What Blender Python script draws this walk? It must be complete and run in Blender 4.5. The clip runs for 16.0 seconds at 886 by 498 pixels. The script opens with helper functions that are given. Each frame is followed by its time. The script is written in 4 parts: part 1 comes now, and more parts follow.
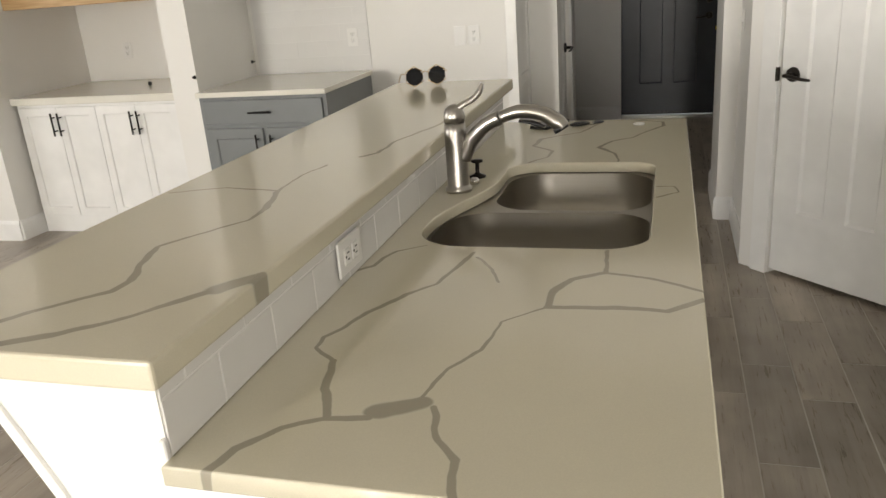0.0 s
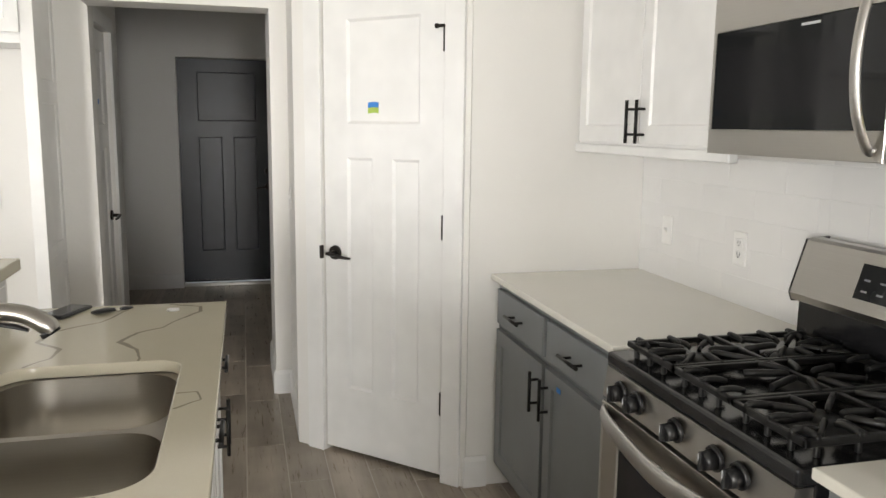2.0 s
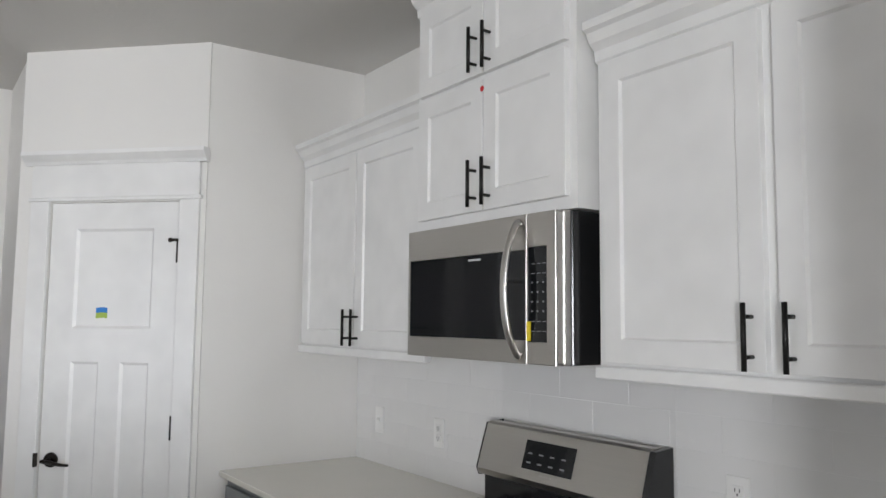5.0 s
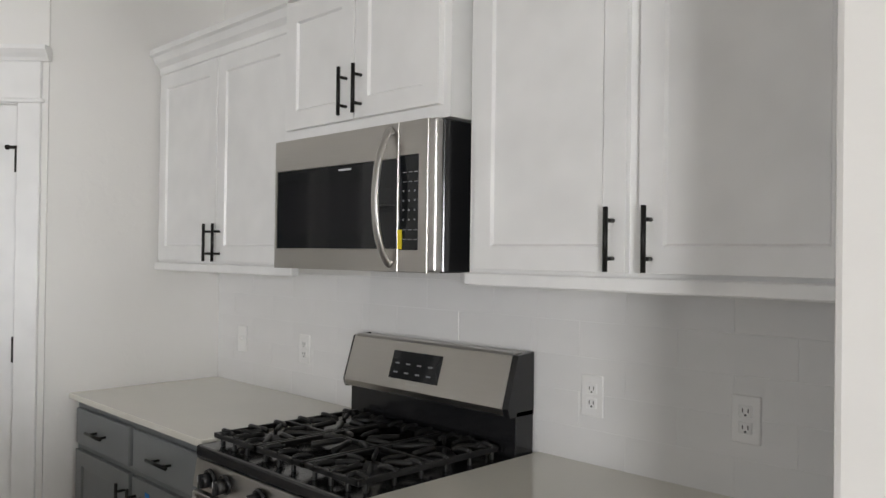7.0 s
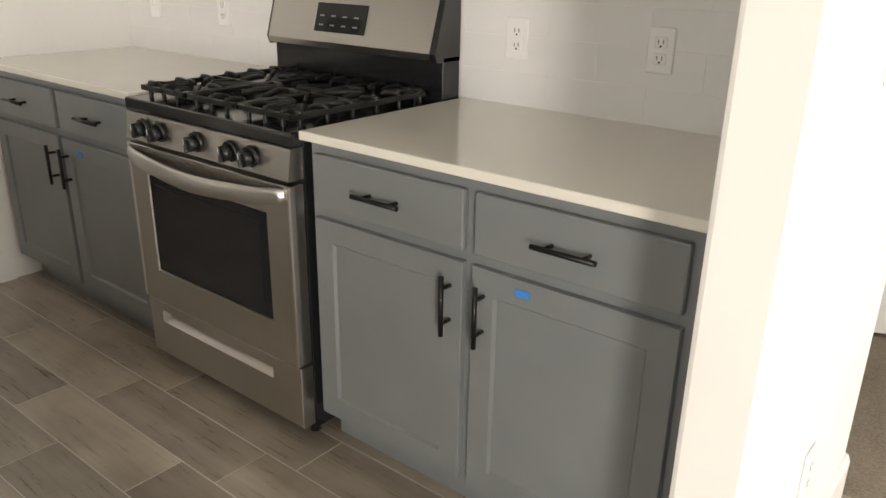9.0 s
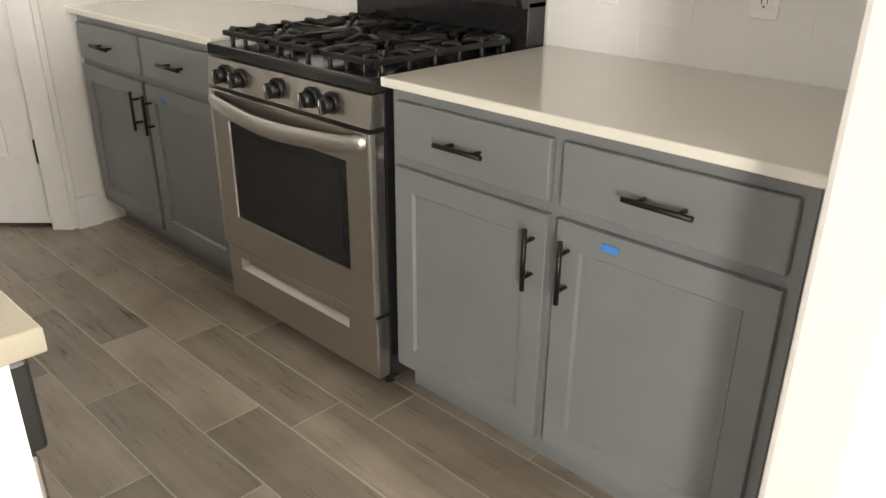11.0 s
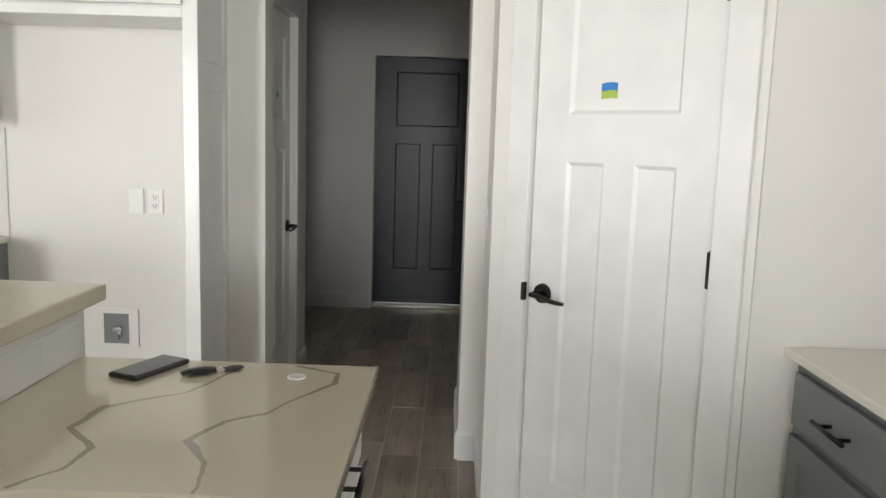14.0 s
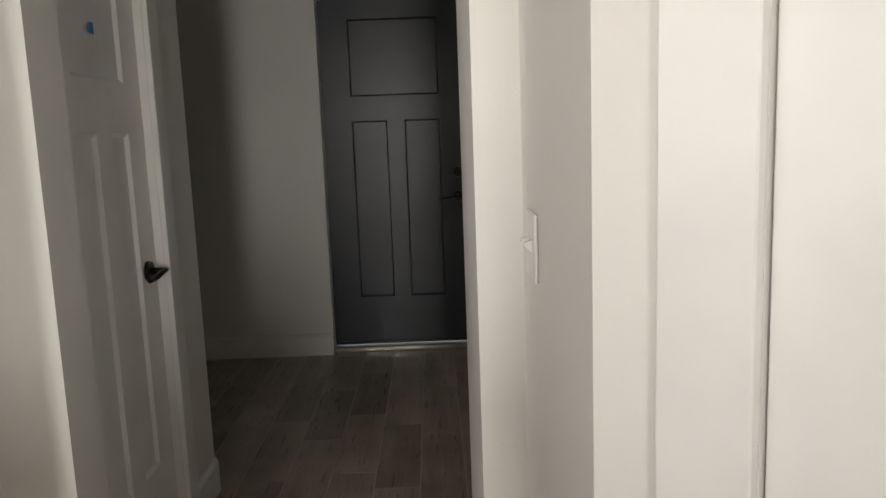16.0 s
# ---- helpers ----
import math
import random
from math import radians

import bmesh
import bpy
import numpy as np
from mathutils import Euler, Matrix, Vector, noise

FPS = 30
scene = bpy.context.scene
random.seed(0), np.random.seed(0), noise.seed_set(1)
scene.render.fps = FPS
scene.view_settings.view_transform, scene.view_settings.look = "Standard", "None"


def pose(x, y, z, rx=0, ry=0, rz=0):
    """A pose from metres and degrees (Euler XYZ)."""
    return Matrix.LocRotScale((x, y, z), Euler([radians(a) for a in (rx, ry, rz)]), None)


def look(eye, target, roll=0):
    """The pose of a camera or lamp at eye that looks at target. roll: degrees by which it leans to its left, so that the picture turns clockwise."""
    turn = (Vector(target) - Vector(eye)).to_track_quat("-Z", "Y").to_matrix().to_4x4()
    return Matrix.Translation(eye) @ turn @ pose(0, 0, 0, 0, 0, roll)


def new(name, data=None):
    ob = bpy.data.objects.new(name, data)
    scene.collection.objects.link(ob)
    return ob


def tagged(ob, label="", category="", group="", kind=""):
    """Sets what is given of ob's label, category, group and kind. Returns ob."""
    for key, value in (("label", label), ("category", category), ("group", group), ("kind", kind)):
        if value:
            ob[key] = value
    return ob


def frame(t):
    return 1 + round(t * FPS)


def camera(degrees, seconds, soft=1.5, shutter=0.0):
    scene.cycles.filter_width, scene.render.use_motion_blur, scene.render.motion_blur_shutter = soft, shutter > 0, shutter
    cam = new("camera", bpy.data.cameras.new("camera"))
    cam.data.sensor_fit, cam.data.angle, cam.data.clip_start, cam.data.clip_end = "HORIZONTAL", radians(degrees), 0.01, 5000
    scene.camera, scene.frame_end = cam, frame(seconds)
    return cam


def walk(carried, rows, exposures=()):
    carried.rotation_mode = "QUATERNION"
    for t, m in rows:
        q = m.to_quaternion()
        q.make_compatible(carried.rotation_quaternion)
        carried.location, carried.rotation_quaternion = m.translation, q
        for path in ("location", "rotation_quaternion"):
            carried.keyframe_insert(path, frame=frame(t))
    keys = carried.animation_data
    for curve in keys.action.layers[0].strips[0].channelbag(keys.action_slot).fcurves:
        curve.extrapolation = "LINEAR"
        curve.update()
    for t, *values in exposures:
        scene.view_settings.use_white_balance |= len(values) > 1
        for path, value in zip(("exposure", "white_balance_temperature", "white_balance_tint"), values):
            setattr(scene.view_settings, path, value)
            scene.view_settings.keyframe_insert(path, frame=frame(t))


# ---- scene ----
cam = camera(59.2, 16.0)
METRES, EYE, TILT, LEAN, TURN = 4.62, 1.475, 0.0, 0.0, 16.8
ROWS = [
    (0.0, 0.0, 0.0, 0.0, -1.51, -19.49, 4.27),
    (0.5, 0.001, -0.0013, 0.0006, -2.47, -19.34, 4.02),
    (1.0, 0.0188, 0.0093, 0.0003, -10.55, -18.43, 3.03),
    (1.5, 0.0402, 0.0338, 0.0048, -22.17, -14.19, 0.76),
    (2.0, 0.0447, 0.0447, 0.0077, -31.02, -8.93, -0.7),
    (2.5, 0.0275, 0.0487, 0.011, -39.2, -5.15, 0.5),
    (3.0, 0.0072, 0.0419, 0.0163, -44.99, -0.73, 0.29),
    (3.5, -0.0049, 0.0186, 0.0191, -46.5, 3.11, -0.68),
    (4.0, -0.0108, -0.0084, 0.0172, -45.91, 3.8, -0.49),
    (4.2, -0.0160, -0.0125, 0.0195, -46.1, 3.75, -0.45),
    (6.3, -0.0170, -0.0165, 0.0180, -61.60, 8.0, -0.10),
    (6.5, -0.0145, -0.0150, 0.0140, -61.50, 6.45, -0.35),
    (7.0, -0.0188, -0.0087, 0.0041, -61.87, 0.51, -0.75),
    (7.5, -0.027, -0.0055, -0.0066, -62.08, -5.03, -1.51),
    (8.0, -0.0384, -0.0071, -0.0165, -62.92, -9.79, -1.96),
    (8.5, -0.0429, -0.0098, -0.0244, -64.47, -14.72, -1.87),
    (9.0, -0.0372, -0.0130, -0.0300, -67.60, -20.85, -0.90),
    (9.2, -0.0350, -0.0145, -0.0320, -68.85, -22.2, -0.75),
    (11.3, -0.0310, 0.0020, -0.0370, -58.75, -25.0, -0.10),
    (11.5, -0.0280, 0.0045, -0.0352, -51.80, -24.10, 0.15),
    (12.0, -0.0277, 0.006, -0.0283, -39.45, -20.29, -0.01),
    (12.5, -0.0112, 0.019, -0.0133, -30.51, -15.52, 0.32),
    (13.0, 0.0258, 0.0762, -0.0058, -26.57, -11.59, -0.36),
    (13.5, 0.0738, 0.1521, -0.0119, -22.55, -9.54, -1.75),
    (14.0, 0.1236, 0.2443, -0.0109, -16.06, -7.92, -1.83),
    (14.5, 0.1592, 0.3441, -0.009, -15.44, -8.62, -0.91),
    (15.0, 0.1990, 0.4400, -0.0175, -14.40, -9.95, 1.05),
]
LAST = [(15.5, look((0.245, 2.650, 1.382), (0.078, 4.617, 1.062), -1.3)), (16.0, look((0.207, 3.139, 1.335), (0.226, 5.115, 1.028), -2.1))]
EXPOSURES = [(0.0, 0.17, 7500, 13), (2.0, 0.50, 7100, 13), (3.0, 0.20, 6450, 14), (4.2, 0.0, 6350, 14), (6.5, -0.15, 6700, 14), (7.0, -0.06, 6700, 14), (7.6, 0.2, 7100, 14), (9.0, 0.52, 7600, 15), (11.5, 0.75, 7600, 15), (13.0, 0.55, 7100, 12), (14.5, 0.30, 6950, 12), (16.0, 0.32, 7400, 14)]
walk(cam, [(t, pose(0, 0, EYE, TILT, LEAN, TURN) @ pose(METRES * x, METRES * y, METRES * z, 90 + pitch, roll, yaw)) for t, x, y, z, yaw, pitch, roll in ROWS] + LAST, EXPOSURES)

# ---- world, sun, large lights ----
world = bpy.data.worlds.new("daylight")
scene.world = world
world.use_nodes = True
wn = world.node_tree.nodes
sky = wn.new("ShaderNodeTexSky")
sky.sky_type, sky.sun_disc = "NISHITA", False
sky.sun_elevation, sky.sun_rotation = radians(52), radians(25)
world.node_tree.links.new(sky.outputs[0], wn["Background"].inputs[0])
wn["Background"].inputs[1].default_value = 0.12
sun = new("sun", bpy.data.lights.new("sun", "SUN"))
sun.data.energy, sun.data.angle, sun.data.color = 4.0, radians(0.5), (1.0, 0.95, 0.88)
sun.matrix_basis = look((2.0, 5.0, 9.0), (0, 0, 0))


def window_light(name, eye, target, w, h, watts, col, spread=180):
    lamp = new(name, bpy.data.lights.new(name, "AREA"))
    lamp.data.shape, lamp.data.size, lamp.data.size_y = "RECTANGLE", w, h
    lamp.data.energy, lamp.data.color = watts, col
    lamp.data.spread = radians(spread)
    lamp.matrix_basis = look(eye, target)


# Each opening gives cool sky light downwards and a little warm-green light thrown up by the lawn.
SKY, GRASS = (0.87, 0.93, 1.0), (1.0, 0.98, 0.74)
window_light("patio_daylight", (-3.95, -4.28, 1.35), (0.9, 2.4, 1.15), 1.0, 1.75, 112, SKY, 130)
window_light("patio_lawn_bounce", (-3.95, -4.27, 1.15), (-1.0, 0, 3.4), 1.0, 1.9, 30, GRASS, 140)
window_light("dining_daylight", (0.72, -4.28, 1.45), (0.35, 0, 0.95), 1.0, 1.5, 44, SKY, 115)
window_light("dining_lawn_bounce", (0.72, -4.27, 1.45), (0.35, 0, 2.6), 1.0, 1.4, 9, GRASS, 120)
window_light("side_daylight", (-6.28, 0.6, 1.5), (0, 0.8, 1.3), 3.2, 1.7, 66, SKY)
# Added fill that brightens the bedroom; the wall behind it has no opening.
window_light("bedroom_fill", (3.4, -2.42, 1.5), (3.4, 0, 1.2), 1.2, 1.2, 22, (0.86, 0.92, 1.0))


# ---- materials ----
class Mat:
    """A node material with a few short cuts."""

    def __init__(self, name, rough=0.5, metal=0.0):
        self.m = bpy.data.materials.new(name)
        self.m.use_nodes = True
        self.t = self.m.node_tree
        self.b = self.t.nodes["Principled BSDF"]
        self.b.inputs["Roughness"].default_value = rough
        self.b.inputs["Metallic"].default_value = metal
        self.co = self.t.nodes.new("ShaderNodeTexCoord").outputs["Object"]

    def n(self, kind, **sockets):
        node = self.t.nodes.new("ShaderNode" + kind)
        for k, v in sockets.items():
            s = node.inputs[k.replace("_", " ")]
            if isinstance(v, bpy.types.NodeSocket):
                self.t.links.new(v, s)
            else:
                s.default_value = v
        return node

    def link(self, a, b):
        self.t.links.new(a, b)

    def stretched(self, sx, sy, sz):
        return self.n("Mapping", Vector=self.co, Scale=(sx, sy, sz)).outputs[0]

    def noise(self, scale, vec=None, detail=4.0, rough=0.55):
        return self.n("TexNoise", Vector=vec or self.co, Scale=scale, Detail=detail, Roughness=rough).outputs[0]

    def ramp(self, fac, stops):
        r = self.n("ValToRGB", Fac=fac)
        el = r.color_ramp.elements
        while len(el) < len(stops):
            el.new(0.5)
        for e, (p, c) in zip(el, stops):
            e.position, e.color = p, (*c, 1.0)
        return r.outputs[0]

    def math(self, op, a, b=0.0, clamp=False):
        k = self.t.nodes.new("ShaderNodeMath")
        k.operation, k.use_clamp = op, clamp
        for s, v in zip(k.inputs, (a, b)):
            if isinstance(v, bpy.types.NodeSocket):
                self.link(v, s)
            else:
                s.default_value = v
        return k.outputs[0]

    def mix(self, fac, a, b, blend="MIX"):
        k = self.t.nodes.new("ShaderNodeMix")
        k.data_type, k.blend_type = "RGBA", blend
        for s, v in ((k.inputs[0], fac), (k.inputs[6], a), (k.inputs[7], b)):
            if isinstance(v, bpy.types.NodeSocket):
                self.link(v, s)
            else:
                s.default_value = v if isinstance(v, float) else (*v, 1.0)
        return k.outputs[2]

    def color(self, c):
        if isinstance(c, bpy.types.NodeSocket):
            self.link(c, self.b.inputs["Base Color"])
        else:
            self.b.inputs["Base Color"].default_value = (*c, 1.0)

    def roughness(self, s):
        self.link(s, self.b.inputs["Roughness"])

    def bump(self, height, strength=0.1, dist=0.002):
        k = self.n("Bump", Height=height, Strength=strength, Distance=dist)
        self.link(k.outputs[0], self.b.inputs["Normal"])


def around(c, d):
    return tuple(max(0.0, v * (1 - d)) for v in c), tuple(min(1.0, v * (1 + d)) for v in c)


def plain(name, c, rough=0.5, metal=0.0, vary=0.04, scale=6.0, grain=200.0, relief=0.03):
    k = Mat(name, rough, metal)
    lo, hi = around(c, vary)
    k.color(k.ramp(k.noise(scale, detail=2.0), [(0.3, lo), (0.7, hi)]))
    fine = k.noise(grain, detail=2.0)
    if relief >= 0.03:
        k.bump(fine, relief, 0.001)
    if relief >= 0.03:
        k.roughness(k.ramp(k.noise(scale * 3), [(0.3, (rough * 0.88,) * 3), (0.7, (min(1, rough * 1.12),) * 3)]))
    return k.m


def paint(name, c, rough, bumps, strength):
    """Rolled wall paint with soft trowel texture under it."""
    k = Mat(name, rough)
    lo, hi = around(c, 0.02)
    k.color(k.ramp(k.noise(1.3), [(0.3, lo), (0.7, hi)]))
    tex = k.ramp(k.noise(bumps, detail=3.0), [(0.52, (0, 0, 0)), (0.60, (1, 1, 1))])
    h = k.mix(0.3, tex, k.noise(260.0, detail=2.0))
    k.bump(h, strength, 0.0015)
    return k.m


def brushed(name, c, rough, axis):
    k = Mat(name, rough, 1.0)
    s = [4.0, 4.0, 4.0]
    for i in range(3):
        if i != axis:
            s[i] = 500.0
    g = k.noise(1.0, k.stretched(*s), 3.0)
    k.color(k.ramp(g, [(0.3, around(c, 0.03)[0]), (0.7, around(c, 0.03)[1])]))
    k.roughness(k.ramp(g, [(0.3, (rough * 0.92,) * 3), (0.7, (rough * 1.1,) * 3)]))
    k.bump(g, 0.012, 0.0004)
    return k.m


def quartz(name, base, lines):
    """Engineered stone with grey-brown veins: soft bands round warped line segments (x0, y0, x1, y1, half width)."""
    k = Mat(name, 0.13)
    fleck = k.noise(420.0, detail=2.0)
    lo, hi = around(base, 0.03)
    col = k.mix(0.25, k.ramp(k.noise(2.2), [(0.3, lo), (0.7, hi)]), k.ramp(fleck, [(0.35, around(base, 0.1)[0]), (0.65, around(base, 0.06)[1])]))
    if lines:
        wob = k.n("TexNoise", Vector=k.co, Scale=14.0, Detail=2.0).outputs["Color"]
        off = k.n("VectorMath", **{"Vector": k.n("VectorMath", **{"Vector": wob}).outputs[0]})
        off.operation = "SCALE"
        off.inputs["Scale"].default_value = 0.018
        cen = k.t.nodes.new("ShaderNodeVectorMath")
        k.link(k.co, cen.inputs[0])
        k.link(off.outputs[0], cen.inputs[1])
        sub = k.t.nodes.new("ShaderNodeVectorMath")
        sub.operation = "SUBTRACT"
        k.link(cen.outputs[0], sub.inputs[0])
        sub.inputs[1].default_value = (0.009, 0.009, 0.0)
        sep = k.n("SeparateXYZ", Vector=sub.outputs[0])
        px, py = sep.outputs[0], sep.outputs[1]
        best = None
        thick = k.ramp(k.noise(5.0, detail=1.0), [(0.35, (0.55,) * 3), (0.72, (1.5,) * 3)])
        for x0, y0, x1, y1, w in lines:
            dx, dy = x1 - x0, y1 - y0
            ll = dx * dx + dy * dy
            ux, uy = k.math("SUBTRACT", px, x0), k.math("SUBTRACT", py, y0)
            h = k.math("MULTIPLY_ADD", ux, dx / ll)
            h.node.inputs[2].default_value = 0.0
            h2 = k.math("MULTIPLY", uy, dy / ll)
            h = k.math("ADD", h, h2, True)
            ex = k.math("SUBTRACT", ux, k.math("MULTIPLY", h, dx))
            ey = k.math("SUBTRACT", uy, k.math("MULTIPLY", h, dy))
            d = k.math("SQRT", k.math("ADD", k.math("MULTIPLY", ex, ex), k.math("MULTIPLY", ey, ey)))
            d = k.math("DIVIDE", d, w * 0.62)
            best = d if best is None else k.math("MINIMUM", best, d)
        band = k.math("DIVIDE", best, thick)
        mask = k.ramp(band, [(0.75, (0.75,) * 3), (1.0, (0.0,) * 3)])
        col = k.mix(mask, col, (0.25, 0.225, 0.175))
    k.color(col)
    k.b.inputs["Coat Weight"].default_value = 0.15
    return k.m


def wood_tile():
    """Porcelain planks printed with grey-brown weathered oak."""
    k = Mat("wood_look_porcelain", 0.38)
    info = k.n("ObjectInfo").outputs["Random"]
    shift = k.n("CombineXYZ", X=k.math("MULTIPLY", info, 37.0), Y=k.math("MULTIPLY", info, 91.0), Z=k.math("MULTIPLY", info, 13.0))
    va = k.t.nodes.new("ShaderNodeVectorMath")
    k.link(k.co, va.inputs[0])
    k.link(shift.outputs[0], va.inputs[1])
    mp = k.n("Mapping", Vector=va.outputs[0], Scale=(22.0, 1.6, 1.0)).outputs[0]
    broad = k.n("TexNoise", Vector=mp, Scale=0.5, Detail=3.0).outputs[0]
    fine = k.n("TexNoise", Vector=mp, Scale=4.0, Detail=6.0, Roughness=0.7).outputs[0]
    blot = k.n("TexNoise", Vector=va.outputs[0], Scale=4.0, Detail=3.0).outputs[0]
    g = k.math("ADD", k.math("MULTIPLY", broad, 0.5), k.math("ADD", k.math("MULTIPLY", fine, 0.14), k.math("MULTIPLY", blot, 0.36)))
    col = k.ramp(g, [(0.34, (0.20, 0.172, 0.144)), (0.5, (0.30, 0.264, 0.225)), (0.68, (0.43, 0.385, 0.335))])
    tone = k.ramp(info, [(0.0, (0.86, 0.83, 0.79)), (0.5, (1.05, 1.01, 0.96)), (1.0, (1.26, 1.21, 1.15))])
    k.color(k.mix(1.0, col, tone, "MULTIPLY"))
    k.bump(fine, 0.02, 0.0006)
    k.roughness(k.ramp(fine, [(0.3, (0.25,) * 3), (0.7, (0.36,) * 3)]))
    return k.m


def carpet():
    k = Mat("beige_carpet", 0.95)
    n1 = k.noise(120.0, detail=3.0)
    k.color(k.mix(0.5, k.ramp(n1, [(0.3, (0.15, 0.115, 0.085)), (0.7, (0.36, 0.30, 0.235))]), k.ramp(k.noise(6.0), [(0.3, (0.20, 0.16, 0.12)), (0.7, (0.31, 0.26, 0.20))])))
    k.bump(n1, 0.8, 0.006)
    return k.m


def oak():
    k = Mat("raw_oak", 0.5)
    g = k.noise(3.0, k.stretched(1.5, 20, 20), 5.0)
    k.color(k.ramp(g, [(0.3, (0.42, 0.25, 0.11)), (0.7, (0.62, 0.42, 0.22))]))
    k.bump(g, 0.1, 0.001)
    return k.m


def lawn():
    k = Mat("lawn", 0.9)
    k.color(k.ramp(k.noise(3.0), [(0.3, (0.07, 0.10, 0.025)), (0.7, (0.15, 0.17, 0.05))]))
    return k.m


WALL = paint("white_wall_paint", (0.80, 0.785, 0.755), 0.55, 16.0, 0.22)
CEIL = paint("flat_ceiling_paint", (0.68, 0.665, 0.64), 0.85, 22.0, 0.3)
TRIM = plain("white_trim_enamel", (0.82, 0.815, 0.80), 0.32, relief=0.02)
CABW = plain("white_cabinet_lacquer", (0.82, 0.815, 0.80), 0.30, relief=0.015)
CABG = plain("grey_cabinet_paint", (0.185, 0.195, 0.200), 0.36, relief=0.02)
CABG_IN = plain("dark_cabinet_gap", (0.055, 0.058, 0.062), 0.6)
BLACK = plain("matte_black_metal", (0.018, 0.017, 0.016), 0.38, 0.6, vary=0.15)
BRONZE = plain("oil_rubbed_bronze", (0.025, 0.021, 0.018), 0.33, 0.8, vary=0.2)
IRON = plain("cast_iron", (0.010, 0.010, 0.010), 0.42, vary=0.2, relief=0.2)
ENAMEL = plain("black_enamel", (0.012, 0.012, 0.013), 0.16, vary=0.1, relief=0.0)
GLASSY = plain("black_glass", (0.010, 0.011, 0.012), 0.05, vary=0.05, relief=0.0)
STEEL_Y = brushed("brushed_steel_along", (0.52, 0.50, 0.47), 0.30, 0)
STEEL_Z = brushed("brushed_steel_upright", (0.56, 0.545, 0.52), 0.33, 2)
STEEL_S = brushed("satin_sink_steel", (0.36, 0.335, 0.295), 0.38, 0)
NICKEL = brushed("brushed_nickel", (0.42, 0.40, 0.37), 0.30, 2)
GROUT = plain("pale_grout", (0.52, 0.48, 0.43), 0.9, relief=0.2)
WGROUT = plain("white_grout", (0.80, 0.79, 0.775), 0.9, relief=0.1)
GLAZE = plain("white_tile_glaze", (0.77, 0.76, 0.745), 0.11, vary=0.02, relief=0.02)
PLASTIC = plain("white_plastic", (0.80, 0.79, 0.77), 0.35, vary=0.01)
HOLE = plain("dark_slot", (0.03, 0.03, 0.03), 0.8)
NAVY = plain("charcoal_door_paint", (0.026, 0.031, 0.042), 0.33, vary=0.1, relief=0.05)
FLOORT = wood_tile()
CARPET = carpet()
OAK = oak()
LAWN = lawn()
BLUE = plain("blue_tape", (0.03, 0.22, 0.62), 0.6)
LIME = plain("green_tape", (0.40, 0.55, 0.10), 0.6)
YELLOW = plain("yellow_tag", (0.80, 0.62, 0.02), 0.5)
RED = plain("red_sticker", (0.55, 0.02, 0.03), 0.5)
INK = plain("pale_print", (0.55, 0.56, 0.58), 0.5)
DIM = plain("dim_print", (0.22, 0.225, 0.235), 0.5)
RUBBER = plain("black_plastic", (0.012, 0.012, 0.013), 0.32)
SCREEN = plain("phone_screen", (0.012, 0.012, 0.014), 0.08, relief=0.0)
for k in (GLASSY, SCREEN):
    k.node_tree.nodes["Principled BSDF"].inputs["Specular IOR Level"].default_value = 0.3
LENS = plain("smoked_lens", (0.012, 0.012, 0.014), 0.06, relief=0.0)
BRASS = plain("gold_wire", (0.55, 0.38, 0.16), 0.3, 1.0)
CHROME = plain("chrome", (0.7, 0.7, 0.7), 0.12, 1.0, relief=0.0)
CLEAR = Mat("window_glass", 0.0)
CLEAR.b.inputs["Transmission Weight"].default_value = 1.0
CLEAR = CLEAR.m


def vein(w, *pts):
    """Segments of one vein through the points, with its half width."""
    return [(*p, *q, w) for p, q in zip(pts, pts[1:])]


FORK = (-0.196, 1.238)
ISLAND_VEINS = vein(0.010, (-0.549, 0.684), (-0.527, 0.754), (-0.49, 0.81), (-0.44, 0.839), (-0.382, 0.849)) + vein(0.026, (-0.375, 0.868), (-0.318, 0.902))
ISLAND_VEINS += vein(0.006, (-0.322, 0.905), (-0.311, 0.999), (-0.274, 1.065), (-0.259, 1.171), FORK)
ISLAND_VEINS += vein(0.012, FORK, (-0.086, 1.244), (0.007, 1.242), (0.070, 1.297)) + vein(0.010, FORK, (-0.192, 1.311), (-0.168, 1.368), (-0.108, 1.408))
ISLAND_VEINS += vein(0.007, (-0.108, 1.408), (-0.024, 1.386), (0.070, 1.332)) + vein(0.008, (-0.106, 1.408), (-0.11, 1.53))
ISLAND_VEINS += vein(0.010, (-0.439, 0.845), (-0.475, 0.914), (-0.495, 0.999)) + vein(0.007, (-0.495, 0.999), (-0.546, 1.042), (-0.548, 1.079), (-0.506, 1.18), (-0.462, 1.273), (-0.416, 1.325), (-0.385, 1.503))
ISLAND_VEINS += vein(0.008, (-0.299, 0.889), (-0.272, 0.813), (-0.24, 0.775), (-0.225, 0.70)) + vein(0.007, (-0.611, 1.378), (-0.581, 1.412), (-0.56, 1.499), (-0.502, 1.539))
ISLAND_VEINS += vein(0.005, (-0.373, 1.476), (-0.325, 1.406), (-0.303, 1.343)) + vein(0.010, (-0.136, 2.297), (-0.147, 2.399), (-0.208, 2.486), (-0.168, 2.577), (-0.108, 2.624), (-0.074, 2.710), (-0.012, 2.813), (-0.011, 2.885), (-0.106, 2.934))
